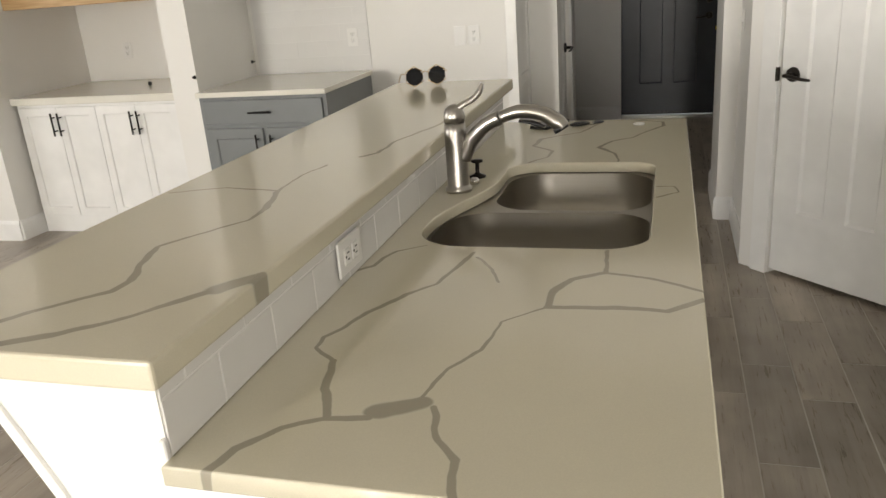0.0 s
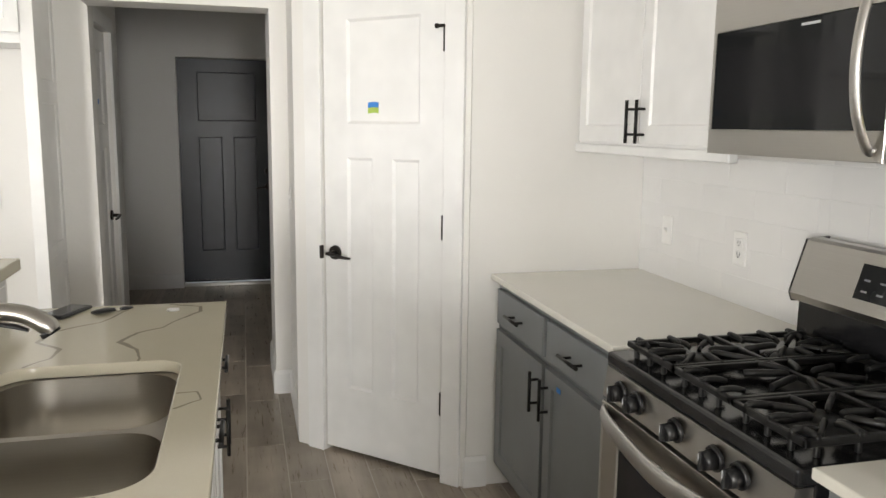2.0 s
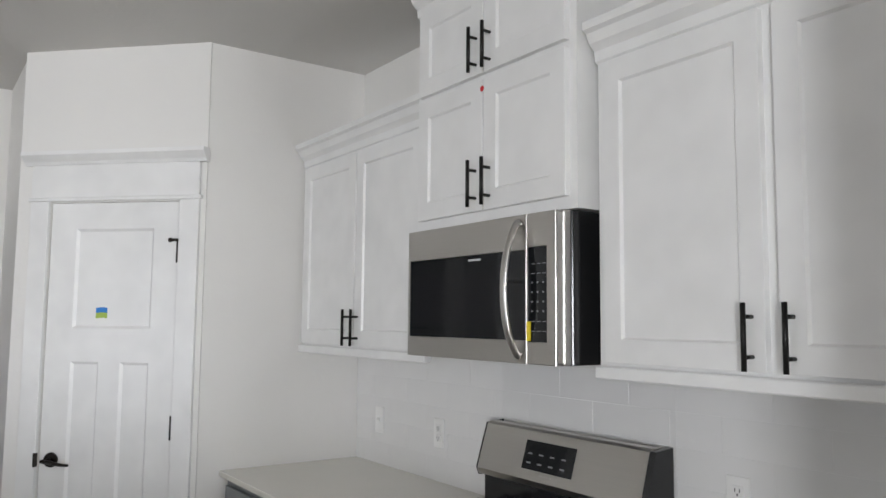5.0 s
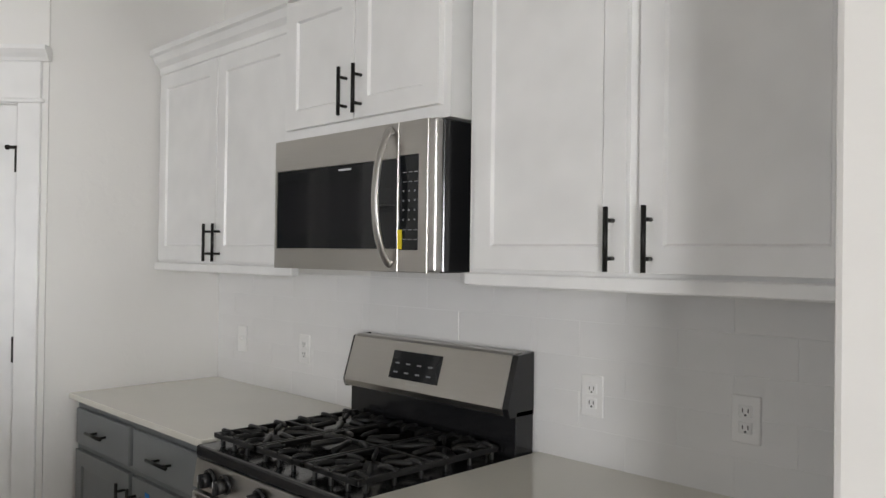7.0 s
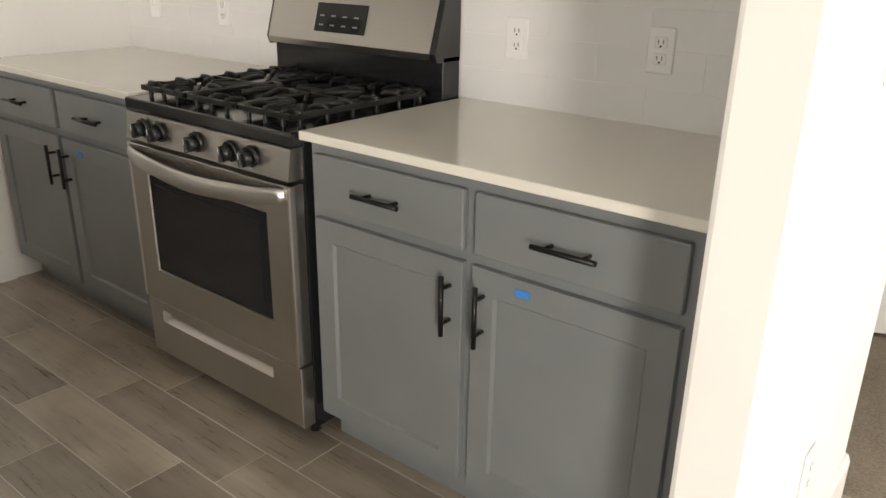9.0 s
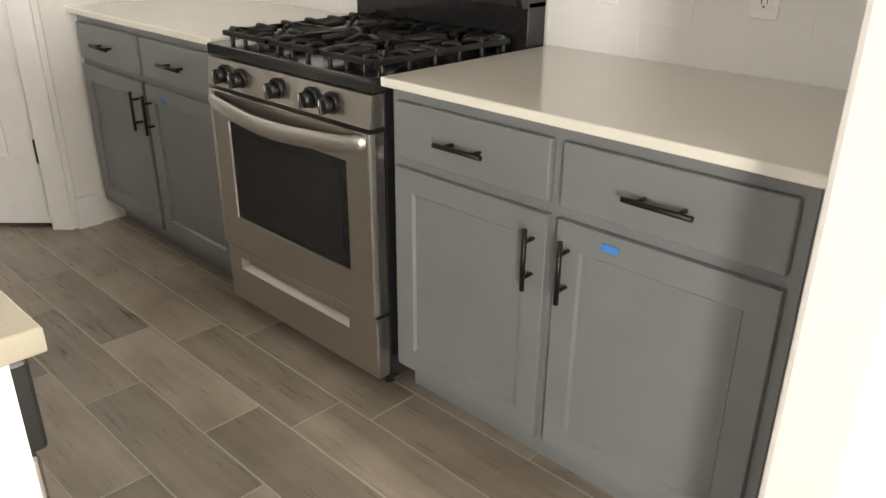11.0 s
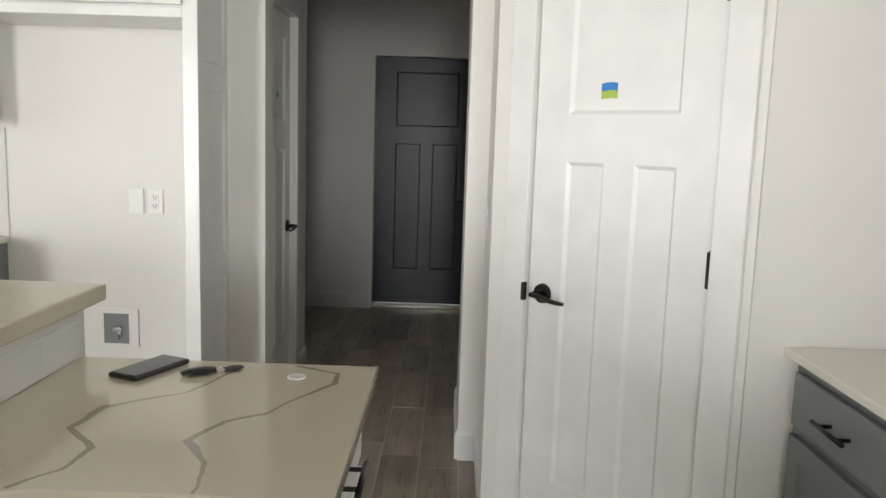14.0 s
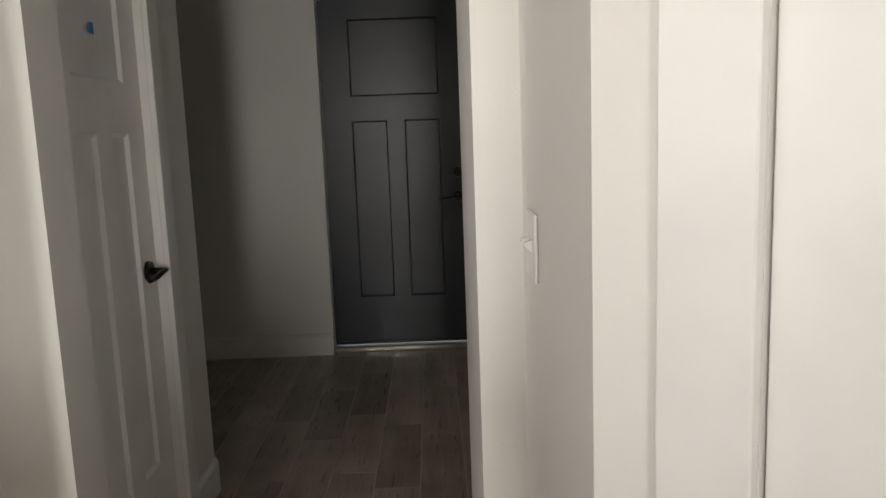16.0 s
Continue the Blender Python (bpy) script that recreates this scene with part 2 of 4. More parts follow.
ISLAND_VEINS += vein(0.010, (-0.402, 2.294), (-0.354, 2.360), (-0.348, 2.444), (-0.421, 2.525), (-0.411, 2.632), (-0.290, 2.728), (-0.233, 2.888)) + vein(0.008, (-0.019, 1.923), (0.034, 1.969), (0.025, 2.022), (-0.017, 2.022))
BAR_VEINS = vein(0.010, (-0.878, 0.776), (-0.834, 0.834), (-0.782, 0.891), (-0.78, 0.931), (-0.811, 0.993), (-0.835, 1.08), (-0.799, 1.148), (-0.744, 1.232), (-0.746, 1.303), (-0.782, 1.423))
BAR_VEINS += vein(0.007, (-0.782, 1.423), (-0.791, 1.553), (-0.767, 1.651)) + vein(0.007, (-1.035, 1.414), (-0.923, 1.459), (-0.786, 1.432))
BAR_VEINS += vein(0.012, (-0.85, 0.69), (-0.759, 0.747), (-0.708, 0.794), (-0.619, 0.912)) + vein(0.026, (-0.619, 0.912), (-0.578, 0.97)) + vein(0.008, (-0.711, 1.734), (-0.684, 1.78), (-0.683, 1.91), (-0.636, 2.067), (-0.60, 2.30))
QUARTZ_ISLAND = quartz("veined_quartz", (0.64, 0.595, 0.47), ISLAND_VEINS)
QUARTZ_BAR = quartz("veined_bar_quartz", (0.64, 0.595, 0.47), BAR_VEINS)
QUARTZ = quartz("plain_quartz", (0.76, 0.735, 0.66), [])


# ---- building helpers ----
def B(bm, x0, x1, y0, y1, z0, z1, bev=0.0, seg=1):
    """A box, with rounded edges if bev is given."""
    vs = [bm.verts.new(p) for p in ((x0, y0, z0), (x1, y0, z0), (x1, y1, z0), (x0, y1, z0), (x0, y0, z1), (x1, y0, z1), (x1, y1, z1), (x0, y1, z1))]
    fs = [bm.faces.new([vs[i] for i in q]) for q in ((0, 3, 2, 1), (4, 5, 6, 7), (0, 1, 5, 4), (1, 2, 6, 5), (2, 3, 7, 6), (3, 0, 4, 7))]
    if bev:
        es = list({e for f in fs for e in f.edges})
        bmesh.ops.bevel(bm, geom=es, offset=bev, segments=seg, affect="EDGES", profile=0.5)
    return bm


def box(*a, **k):
    return B(bmesh.new(), *a, **k)


def cyl(bm, p, q, r, r2=None, n=16, caps=True):
    """A cylinder or cone from p to q."""
    p, q = Vector(p), Vector(q)
    z = (q - p).normalized()
    x = z.orthogonal().normalized()
    y = z.cross(x)
    r2 = r if r2 is None else r2
    rings = []
    for c, rr in ((p, r), (q, r2)):
        rings.append([bm.verts.new(c + rr * (math.cos(6.2832 * i / n) * x + math.sin(6.2832 * i / n) * y)) for i in range(n)])
    for i in range(n):
        f = bm.faces.new((rings[0][i], rings[0][(i + 1) % n], rings[1][(i + 1) % n], rings[1][i]))
        f.smooth = True
    if caps:
        bm.faces.new(rings[0][::-1])
        bm.faces.new(rings[1])
    return bm


def smooth_path(pts, steps=8):
    out = []
    P = [Vector(p) for p in pts]
    P = [2 * P[0] - P[1]] + P + [2 * P[-1] - P[-2]]
    for i in range(1, len(P) - 2):
        a, b, c, d = P[i - 1:i + 3]
        for s in range(steps):
            t = s / steps
            out.append(0.5 * (2 * b + (c - a) * t + (2 * a - 5 * b + 4 * c - d) * t * t + (3 * b - a - 3 * c + d) * t ** 3))
    out.append(P[-2])
    return out


def tube(bm, pts, radii, n=12, flat=1.0, steps=8, up=(0, 0, 1)):
    """A tube along a smooth path; radii are spread evenly over it; flat squeezes it along up."""
    path = smooth_path(pts, steps)
    m = len(path) - 1
    rings = []
    for i, c in enumerate(path):
        t = (path[min(i + 1, m)] - path[max(i - 1, 0)]).normalized()
        side = t.cross(Vector(up))
        side = side.normalized() if side.length > 1e-4 else t.orthogonal().normalized()
        nor = side.cross(t)
        u = i / m * (len(radii) - 1)
        j = min(int(u), len(radii) - 2)
        r = radii[j] + (radii[j + 1] - radii[j]) * (u - j)
        rings.append([bm.verts.new(c + r * (math.cos(6.2832 * k / n) * side + flat * math.sin(6.2832 * k / n) * nor)) for k in range(n)])
    for a, b in zip(rings, rings[1:]):
        for k in range(n):
            bm.faces.new((a[k], a[(k + 1) % n], b[(k + 1) % n], b[k])).smooth = True
    bm.faces.new(rings[0][::-1])
    bm.faces.new(rings[-1])
    bmesh.ops.recalc_face_normals(bm, faces=bm.faces)
    return bm


def lathe(bm, prof, n=24, c=(0, 0, 0)):
    """A turned shape round z from (radius, z) pairs."""
    rings = [[bm.verts.new((c[0] + r * math.cos(6.2832 * i / n), c[1] + r * math.sin(6.2832 * i / n), c[2] + z)) for i in range(n)] for r, z in prof]
    for a, b in zip(rings, rings[1:]):
        for i in range(n):
            bm.faces.new((a[i], a[(i + 1) % n], b[(i + 1) % n], b[i])).smooth = True
    bm.faces.new(rings[0][::-1])
    bm.faces.new(rings[-1])
    return bm


def prism(bm, poly, a, b, axis=0):
    """A polygon given in the other two axes, drawn out from a to b along axis."""
    def place(u, v, w):
        return ((w, u, v), (u, w, v), (u, v, w))[axis]
    lo = [bm.verts.new(place(u, v, a)) for u, v in poly]
    hi = [bm.verts.new(place(u, v, b)) for u, v in poly]
    n = len(poly)
    bm.faces.new(lo)
    bm.faces.new(hi[::-1])
    for i in range(n):
        bm.faces.new((lo[i], hi[i], hi[(i + 1) % n], lo[(i + 1) % n]))
    bmesh.ops.recalc_face_normals(bm, faces=bm.faces)
    return bm


def mesh_of(name, bm, material):
    me = bpy.data.meshes.new(name)
    bm.to_mesh(me)
    bm.free()
    me.materials.append(material)
    return me


def part(name, bm, material, parent, label=""):
    ob = new(name, mesh_of(name, bm, material))
    ob.parent = parent
    return tagged(ob, label) if label else ob


def thing(name, m, label, category, group=""):
    ob = new(name)
    ob.empty_display_size = 0.1
    ob.matrix_basis = m
    return tagged(ob, label, category, group)


def single(name, bm, material, label, category, group="", m=None):
    ob = new(name, mesh_of(name, bm, material))
    if m is not None:
        ob.matrix_basis = m
    return tagged(ob, label, category, group)


def structure(name, bm, material, label, category):
    return tagged(new(name, mesh_of(name, bm, material)), label, category, "", "structure")


def panelled(w, h, t, rects, depth, slope):
    """A board in x and z, front at -t, with sunk panels (x0, x1, z0, z1) that have sloped edges."""
    bm = bmesh.new()
    xs = sorted({0.0, w, *[v for r in rects for v in r[:2]]})
    zs = sorted({0.0, h, *[v for r in rects for v in r[2:]]})
    cache = {}

    def v(x, y, z):
        k = (round(x, 5), round(y, 5), round(z, 5))
        if k not in cache:
            cache[k] = bm.verts.new((x, y, z))
        return cache[k]

    for x0, x1 in zip(xs, xs[1:]):
        for z0, z1 in zip(zs, zs[1:]):
            cx, cz = (x0 + x1) / 2, (z0 + z1) / 2
            if not any(r[0] < cx < r[1] and r[2] < cz < r[3] for r in rects):
                bm.faces.new((v(x0, -t, z0), v(x1, -t, z0), v(x1, -t, z1), v(x0, -t, z1)))
    for x0, x1, z0, z1 in rects:
        s, y = slope, -t + depth
        o = [v(x0, -t, z0), v(x1, -t, z0), v(x1, -t, z1), v(x0, -t, z1)]
        i = [v(x0 + s, y, z0 + s), v(x1 - s, y, z0 + s), v(x1 - s, y, z1 - s), v(x0 + s, y, z1 - s)]
        for k in range(4):
            bm.faces.new((o[k], o[(k + 1) % 4], i[(k + 1) % 4], i[k]))
        bm.faces.new(i)
    c = 0.0015
    a = [v(0, -t, 0), v(w, -t, 0), v(w, -t, h), v(0, -t, h)]
    e = [v(-c, -t + c, -c), v(w + c, -t + c, -c), v(w + c, -t + c, h + c), v(-c, -t + c, h + c)]
    b = [v(-c, 0, -c), v(w + c, 0, -c), v(w + c, 0, h + c), v(-c, 0, h + c)]
    for k in range(4):
        bm.faces.new((e[k], e[(k + 1) % 4], a[(k + 1) % 4], a[k]))
        bm.faces.new((b[k], b[(k + 1) % 4], e[(k + 1) % 4], e[k]))
    bm.faces.new(b[::-1])
    bmesh.ops.recalc_face_normals(bm, faces=bm.faces)
    return bm


# ---- the large structure ----
CEIL_Z = 2.78
bm = bmesh.new()
B(bm, -6.5, 1.87, -4.5, 8.1, -0.12, -0.0012)
floor = structure("floor", bm, GROUT, "grey-brown wood-look plank tile floor with pale grout", "floor")
structure("floor_bedroom", box(1.87, 5.0, -4.4, 1.6, -0.12, 0.006), CARPET, "beige cut-pile carpet in the next room", "carpet")
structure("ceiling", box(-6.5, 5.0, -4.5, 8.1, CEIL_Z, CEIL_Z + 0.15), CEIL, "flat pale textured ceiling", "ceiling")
structure("ground", box(-60, 60, -90, 60, -0.4, -0.25), LAWN, "green lawn outside the house", "lawn")

structure("wall_range", box(1.78, 1.85, 0.262, 3.39, 0, CEIL_Z), WALL, "white painted wall behind the range", "wall")
bm = B(bmesh.new(), 0.905, 1.85, 0.145, 0.262, 0, CEIL_Z, 0.012, 2)
structure("wall_return", bm, WALL, "white textured wall end beside the base cabinets", "wall")
structure("wall_pantry_side", box(1.0, 1.78, 3.25, 3.39, 0, CEIL_Z), WALL, "white wall at the end of the worktop", "wall")
# The slanted pantry wall has its own frame: x along the wall, -y towards the kitchen.
PANTRY = pose(0.36, 3.89, 0, 0, 0, -45)
DOOR_A, DOOR_B, DOOR_H = 0.168, 0.802, 2.075
bm = bmesh.new()
B(bm, 0, DOOR_A, 0, 0.12, 0, CEIL_Z)
B(bm, DOOR_B, 0.915, 0, 0.12, 0, CEIL_Z)
B(bm, DOOR_A, DOOR_B, 0, 0.12, DOOR_H, CEIL_Z)
ob = structure("wall_pantry_front", bm, WALL, "white slanted pantry wall", "wall")
ob.matrix_basis = PANTRY
structure("wall_pantry_hall", box(0.375, 0.49, 3.95, 4.62, 0, CEIL_Z), WALL, "white pantry wall beside the hall opening", "wall")
# Two unseen walls added so no outside light leaks under the pantry door.
structure("wall_pantry_back_block", box(1.78, 1.90, 3.39, 5.25, 0, CEIL_Z), WALL, "unseen wall blocking outside light behind the pantry", "wall")
structure("wall_pantry_end_block", box(1.08, 1.78, 5.12, 5.25, 0, CEIL_Z), WALL, "unseen wall blocking outside light at the pantry end", "wall")
structure("wall_hall_right", box(0.285, 0.49, 4.61, 5.25, 0, CEIL_Z), WALL, "white wall end at the hall opening", "wall")
structure("wall_hall_header", box(-0.64, 0.285, 4.61, 4.84, 2.116, CEIL_Z), WALL, "white header above the hall opening", "wall")
structure("wall_back", box(-2.75, -0.64, 4.87, 5.0, 0, CEIL_Z), WALL, "white back wall of the kitchen", "wall")
structure("wall_corner_hall", box(-0.82, -0.64, 4.84, 4.87, 0, CEIL_Z), WALL, "white wall corner at the hall opening", "wall")
bm = bmesh.new()
B(bm, -0.80, -0.66, 5.0, 5.005, 0, CEIL_Z)
B(bm, -0.80, -0.66, 5.605, 5.95, 0, CEIL_Z)
B(bm, -0.80, -0.66, 5.005, 5.605, 2.06, CEIL_Z)
structure("wall_hall_left", bm, WALL, "white hall wall with a closet door", "wall")
bm = bmesh.new()
B(bm, -3.2, -0.43, 7.73, 7.95, 0, CEIL_Z)
B(bm, 0.43, 1.0, 7.73, 7.95, 0, CEIL_Z)
B(bm, -0.43, 0.43, 7.73, 7.95, 2.095, CEIL_Z)
structure("wall_foyer", bm, WALL, "white foyer wall round the front door", "wall")
structure("wall_foyer_right", box(0.95, 1.08, 5.25, 7.73, 0, CEIL_Z), WALL, "white foyer side wall", "wall")
structure("wall_foyer_right_back", box(0.49, 1.08, 5.12, 5.25, 0, CEIL_Z), WALL, "white foyer wall", "wall")
structure("wall_foyer_left", box(-3.2, -3.08, 5.95, 7.73, 0, CEIL_Z), WALL, "white foyer side wall", "wall")
structure("wall_closet", box(-3.2, -0.80, 5.83, 5.95, 0, CEIL_Z), WALL, "white foyer wall beside the closet", "wall")
structure("wall_partition", box(-2.87, -2.69, 4.14, 4.87, 0, CEIL_Z), WALL, "white wall pier between two cabinet niches", "wall")
structure("wall_niche", box(-6.5, -2.75, 4.97, 5.1, 0, CEIL_Z), WALL, "white wall behind the built-in cupboards", "wall")
structure("wall_fireplace", box(-6.2, -4.12, 4.0, 4.97, 0, CEIL_Z), WALL, "white chimney breast wall", "wall")
# Living side, closed round the walk, with the windows that light it.
bm = bmesh.new()
B(bm, -6.5, -6.3, -4.5, -1.1, 0, CEIL_Z)
B(bm, -6.5, -6.3, 2.3, 5.0, 0, CEIL_Z)
B(bm, -6.5, -6.3, -1.1, 2.3, 0, 0.6)
B(bm, -6.5, -6.3, -1.1, 2.3, 2.4, CEIL_Z)
structure("wall_living", bm, WALL, "white living room wall with a wide window", "wall")
bm = bmesh.new()
B(bm, -6.3, -4.5, -4.5, -4.3, 0, CEIL_Z)
B(bm, -3.4, 0.17, -4.5, -4.3, 0, CEIL_Z)
B(bm, 1.27, 5.0, -4.5, -4.3, 0, CEIL_Z)
B(bm, 0.17, 1.27, -4.5, -4.3, 0, 0.65)
B(bm, 0.17, 1.27, -4.5, -4.3, 2.25, CEIL_Z)
B(bm, -4.5, -3.4, -4.5, -4.3, 2.25, CEIL_Z)
structure("wall_patio", bm, WALL, "white wall with a wide patio door", "wall")
bm = bmesh.new()
B(bm, 2.0, 2.12, -4.3, -1.0, 0, CEIL_Z)
B(bm, 2.0, 2.12, -1.0, -0.85, 0, CEIL_Z)
structure("wall_bedroom_side", bm, WALL, "white wall between kitchen and bedroom", "wall")
structure("wall_bedroom_end", box(1.85, 5.0, 1.5, 1.6, 0, CEIL_Z), WALL, "white bedroom wall", "wall")
structure("wall_bedroom_far", box(4.9, 5.0, -2.6, 1.5, 0, CEIL_Z), WALL, "white bedroom wall", "wall")
structure("wall_bedroom_near", box(2.12, 4.9, -2.6, -2.48, 0, CEIL_Z), WALL, "white bedroom wall", "wall")


def window_frame(name, m, w, h, panes, label):
    """A framed window with panes side by side; x along it, z up."""
    ob = tagged(thing(name, m, label, "window"), kind="structure")
    bm = bmesh.new()
    for a, b, c, d in ((0, w, 0, 0.06), (0, w, h - 0.06, h), (0, 0.06, 0.06, h - 0.06), (w - 0.06, w, 0.06, h - 0.06)):
        B(bm, a, b, -0.04, 0.04, c, d, 0.004)
    for i in range(1, panes):
        x = w * i / panes
        B(bm, x - 0.04, x + 0.04, -0.04, 0.04, 0.06, h - 0.06, 0.004)
    part("window_frame", bm, TRIM, ob)
    for i in range(panes):
        p = part("pane", box(w * i / panes + 0.05, w * (i + 1) / panes - 0.05, -0.004, 0.004, 0.06, h - 0.06), CLEAR, ob)
        p.visible_shadow = False
    return ob


window_frame("window_1", pose(-6.4, 2.3, 0.6, 0, 0, -90), 3.4, 1.8, 3, "wide white living room window")
window_frame("window_3", pose(0.17, -4.4, 0.65), 1.1, 1.6, 1, "white dining window")
window_frame("window_2", pose(-4.5, -4.4, 0.0), 1.1, 2.25, 1, "white glass patio door")


def baseboard(x0, y0, x1, y1, h=0.135):
    """A baseboard along a wall foot, its face to the left of the way from the first to the second point."""
    d = Vector((x1 - x0, y1 - y0, 0))
    m = Matrix.Translation((x0, y0, 0)) @ Matrix.Rotation(math.atan2(d.y, d.x), 4, "Z")
    bm = bmesh.new()
    prism(bm, [(0.0, 0.0), (0.014, 0.0), (0.014, h - 0.02), (0.008, h - 0.004), (0.006, h), (0.0, h)], 0, d.length, 0)
    ob = structure("baseboard", bm, TRIM, "white painted baseboard along the wall", "baseboard")
    ob.matrix_basis = m
    return ob


for run in ((0.285, 4.61, 0.285, 5.25), (0.375, 4.61, 0.285, 4.61), (0.375, 3.89, 0.375, 4.61), (1.10, 3.25, 1.0, 3.25),
            (-0.64, 5.0, -0.64, 4.84), (-0.66, 5.95, -0.66, 5.695), (-0.64, 4.84, -0.82, 4.84), (-0.86, 4.87, -1.85, 4.87),
            (-0.43, 7.73, -3.08, 7.73), (0.95, 7.73, 0.43, 7.73), (-3.08, 5.95, -0.66, 5.95),
            (0.905, 0.145, 0.905, 0.262), (1.85, 0.145, 0.905, 0.145), (-2.69, 4.14, -2.87, 4.14), (-4.12, 4.0, -6.2, 4.0), (-4.12, 4.40, -4.12, 4.0), (4.9, 1.5, 1.85, 1.5), (1.85, 1.5, 1.85, 0.145)):
    baseboard(*run)


# ---- doors ----
def leaf_mesh(w, h, t=0.035, stile=0.125, depth=0.010, slope=0.012, foot=0.31):
    """A three-panel door leaf: one wide panel above two tall ones; front towards -y."""
    top, mid, low, c = h - 0.115, h - 0.555, h - 0.70, w / 2
    return panelled(w, h, t, [(stile, w - stile, mid, top), (stile, c - 0.051, foot, low), (c + 0.051, w - stile, foot, low)], depth, slope)


def lever(parent, x, z, y, way, mat=BRONZE):
    """A lever handle with a round rose; way: +1 points to +x."""
    bm = bmesh.new()
    bm2 = bmesh.new()
    cyl(bm, (x, y, z), (x, y - 0.012, z), 0.033, 0.030, 24)
    cyl(bm, (x, y - 0.012, z), (x, y - 0.05, z), 0.011, 0.010, 12)
    tube(bm2, [(x - 0.012 * way, y - 0.05, z), (x + 0.03 * way, y - 0.052, z - 0.002), (x + 0.075 * way, y - 0.05, z - 0.010), (x + 0.115 * way, y - 0.047, z - 0.012)], [0.010, 0.010, 0.009, 0.007], 10, 0.8)
    h = part("handle", bm, mat, parent, "dark bronze lever handle")
    part("lever", bm2, mat, h)


def hinge(parent, x, z, y):
    bm = bmesh.new()
    cyl(bm, (x, y - 0.006, z - 0.05), (x, y - 0.006, z + 0.05), 0.008, None, 10)
    cyl(bm, (x, y - 0.006, z + 0.05), (x, y - 0.006, z + 0.058), 0.006, 0.003, 10)
    B(bm, x - 0.014, x + 0.014, y - 0.003, y, z - 0.05, z + 0.05)
    part("hinge", bm, BRONZE, parent, "dark bronze door hinge")


def casing(parent, a, b, h, y, side=0.09, crown=True):
    """Flat casing round an opening from a to b with a built-up head."""
    for x0, x1, nm in ((a - side, a, "casing"), (b, b + side, "casing")):
        part(nm, box(x0, x1, y - 0.018, y, 0, h, 0.002), TRIM, parent)
    if crown:
        bm = bmesh.new()
        B(bm, a - side - 0.012, b + side + 0.012, y - 0.026, y, h, h + 0.018, 0.004)
        B(bm, a - side, b + side, y - 0.019, y, h + 0.018, h + 0.165, 0.002)
        prism(bm, [(y, h + 0.165), (y - 0.024, h + 0.165), (y - 0.030, h + 0.178), (y - 0.046, h + 0.192), (y - 0.058, h + 0.205), (y - 0.058, h + 0.222), (y, h + 0.222)], a - side - 0.035, b + side + 0.035, 0)
        part("head_casing", bm, TRIM, parent, "built-up crown over the door")
    else:
        part("head_casing", box(a - side, b + side, y - 0.018, y, h, h + side, 0.002), TRIM, parent)


pd = tagged(thing("door_1", PANTRY, "closed white three-panel pantry door with bronze lever", "door"), kind="structure")
bm = leaf_mesh(DOOR_B - DOOR_A - 0.008, DOOR_H - 0.027, foot=0.298)
bm.transform(Matrix.Translation((DOOR_A + 0.004, 0.042, 0.024)))
part("door_leaf", bm, TRIM, pd)
bm = bmesh.new()
for q in ((DOOR_A - 0.001, DOOR_A + 0.003, 0.045, 0.12, 0, DOOR_H), (DOOR_B - 0.003, DOOR_B + 0.001, 0.045, 0.12, 0, DOOR_H), (DOOR_A, DOOR_B, 0.045, 0.12, DOOR_H - 0.003, DOOR_H + 0.001)):
    B(bm, *q)
part("jamb", bm, TRIM, pd)
casing(pd, DOOR_A, DOOR_B, DOOR_H + 0.004, 0.0)
lever(pd, DOOR_A + 0.062, 0.945, 0.007, 1)
part("latch_plate", box(DOOR_A - 0.010, DOOR_A + 0.002, -0.021, -0.001, 0.915, 0.975, 0.002), BRONZE, pd)
for z in (0.345, 1.10, 1.855):
    hinge(pd, DOOR_B - 0.004, z, 0.004)
bm = bmesh.new()
B(bm, DOOR_B - 0.035, DOOR_B + 0.004, -0.030, -0.018, 1.895, 1.907, 0.003)
cyl(bm, (DOOR_B - 0.038, -0.024, 1.901), (DOOR_B - 0.028, -0.024, 1.901), 0.010, None, 10)
part("door_stop", bm, BRONZE, pd, "dark bronze hinge-pin stop")
for nm, z, mat in (("tape_blue", 1.597, BLUE), ("tape_green", 1.575, LIME)):
    lab = "strip of blue tape on the pantry door" if mat is BLUE else "strip of green tape on the pantry door"
    bm = box(0.405, 0.460, 0.0050, 0.0062, z - 0.012, z + 0.012)
    bmesh.ops.subdivide_edges(bm, edges=bm.edges, cuts=2)
    for v in bm.verts:
        v.co.z += 0.002 * math.sin(90 * v.co.x)
    single("tape", bm, mat, lab, "tape", "", PANTRY @ pose(0, 0.010, 0))

ld = tagged(thing("door_2", pose(-0.66, 5.005, 0, 0, 0, 90), "closed white three-panel closet door with bronze lever", "door"), kind="structure")
bm = leaf_mesh(0.592, 2.04)
bm.transform(Matrix.Translation((0.004, 0.06, 0.012)))
part("door_leaf", bm, TRIM, ld)
casing(ld, 0.0, 0.60, 2.06, 0.0, crown=False, side=0.085)
lever(ld, 0.520, 0.93, 0.025, -1)
for z in (0.30, 1.05, 1.80):
    hinge(ld, 0.004, z, 0.02)
part("tape", box(0.27, 0.295, 0.0235, 0.025, 1.615, 1.645), BLUE, ld, "scrap of blue tape")

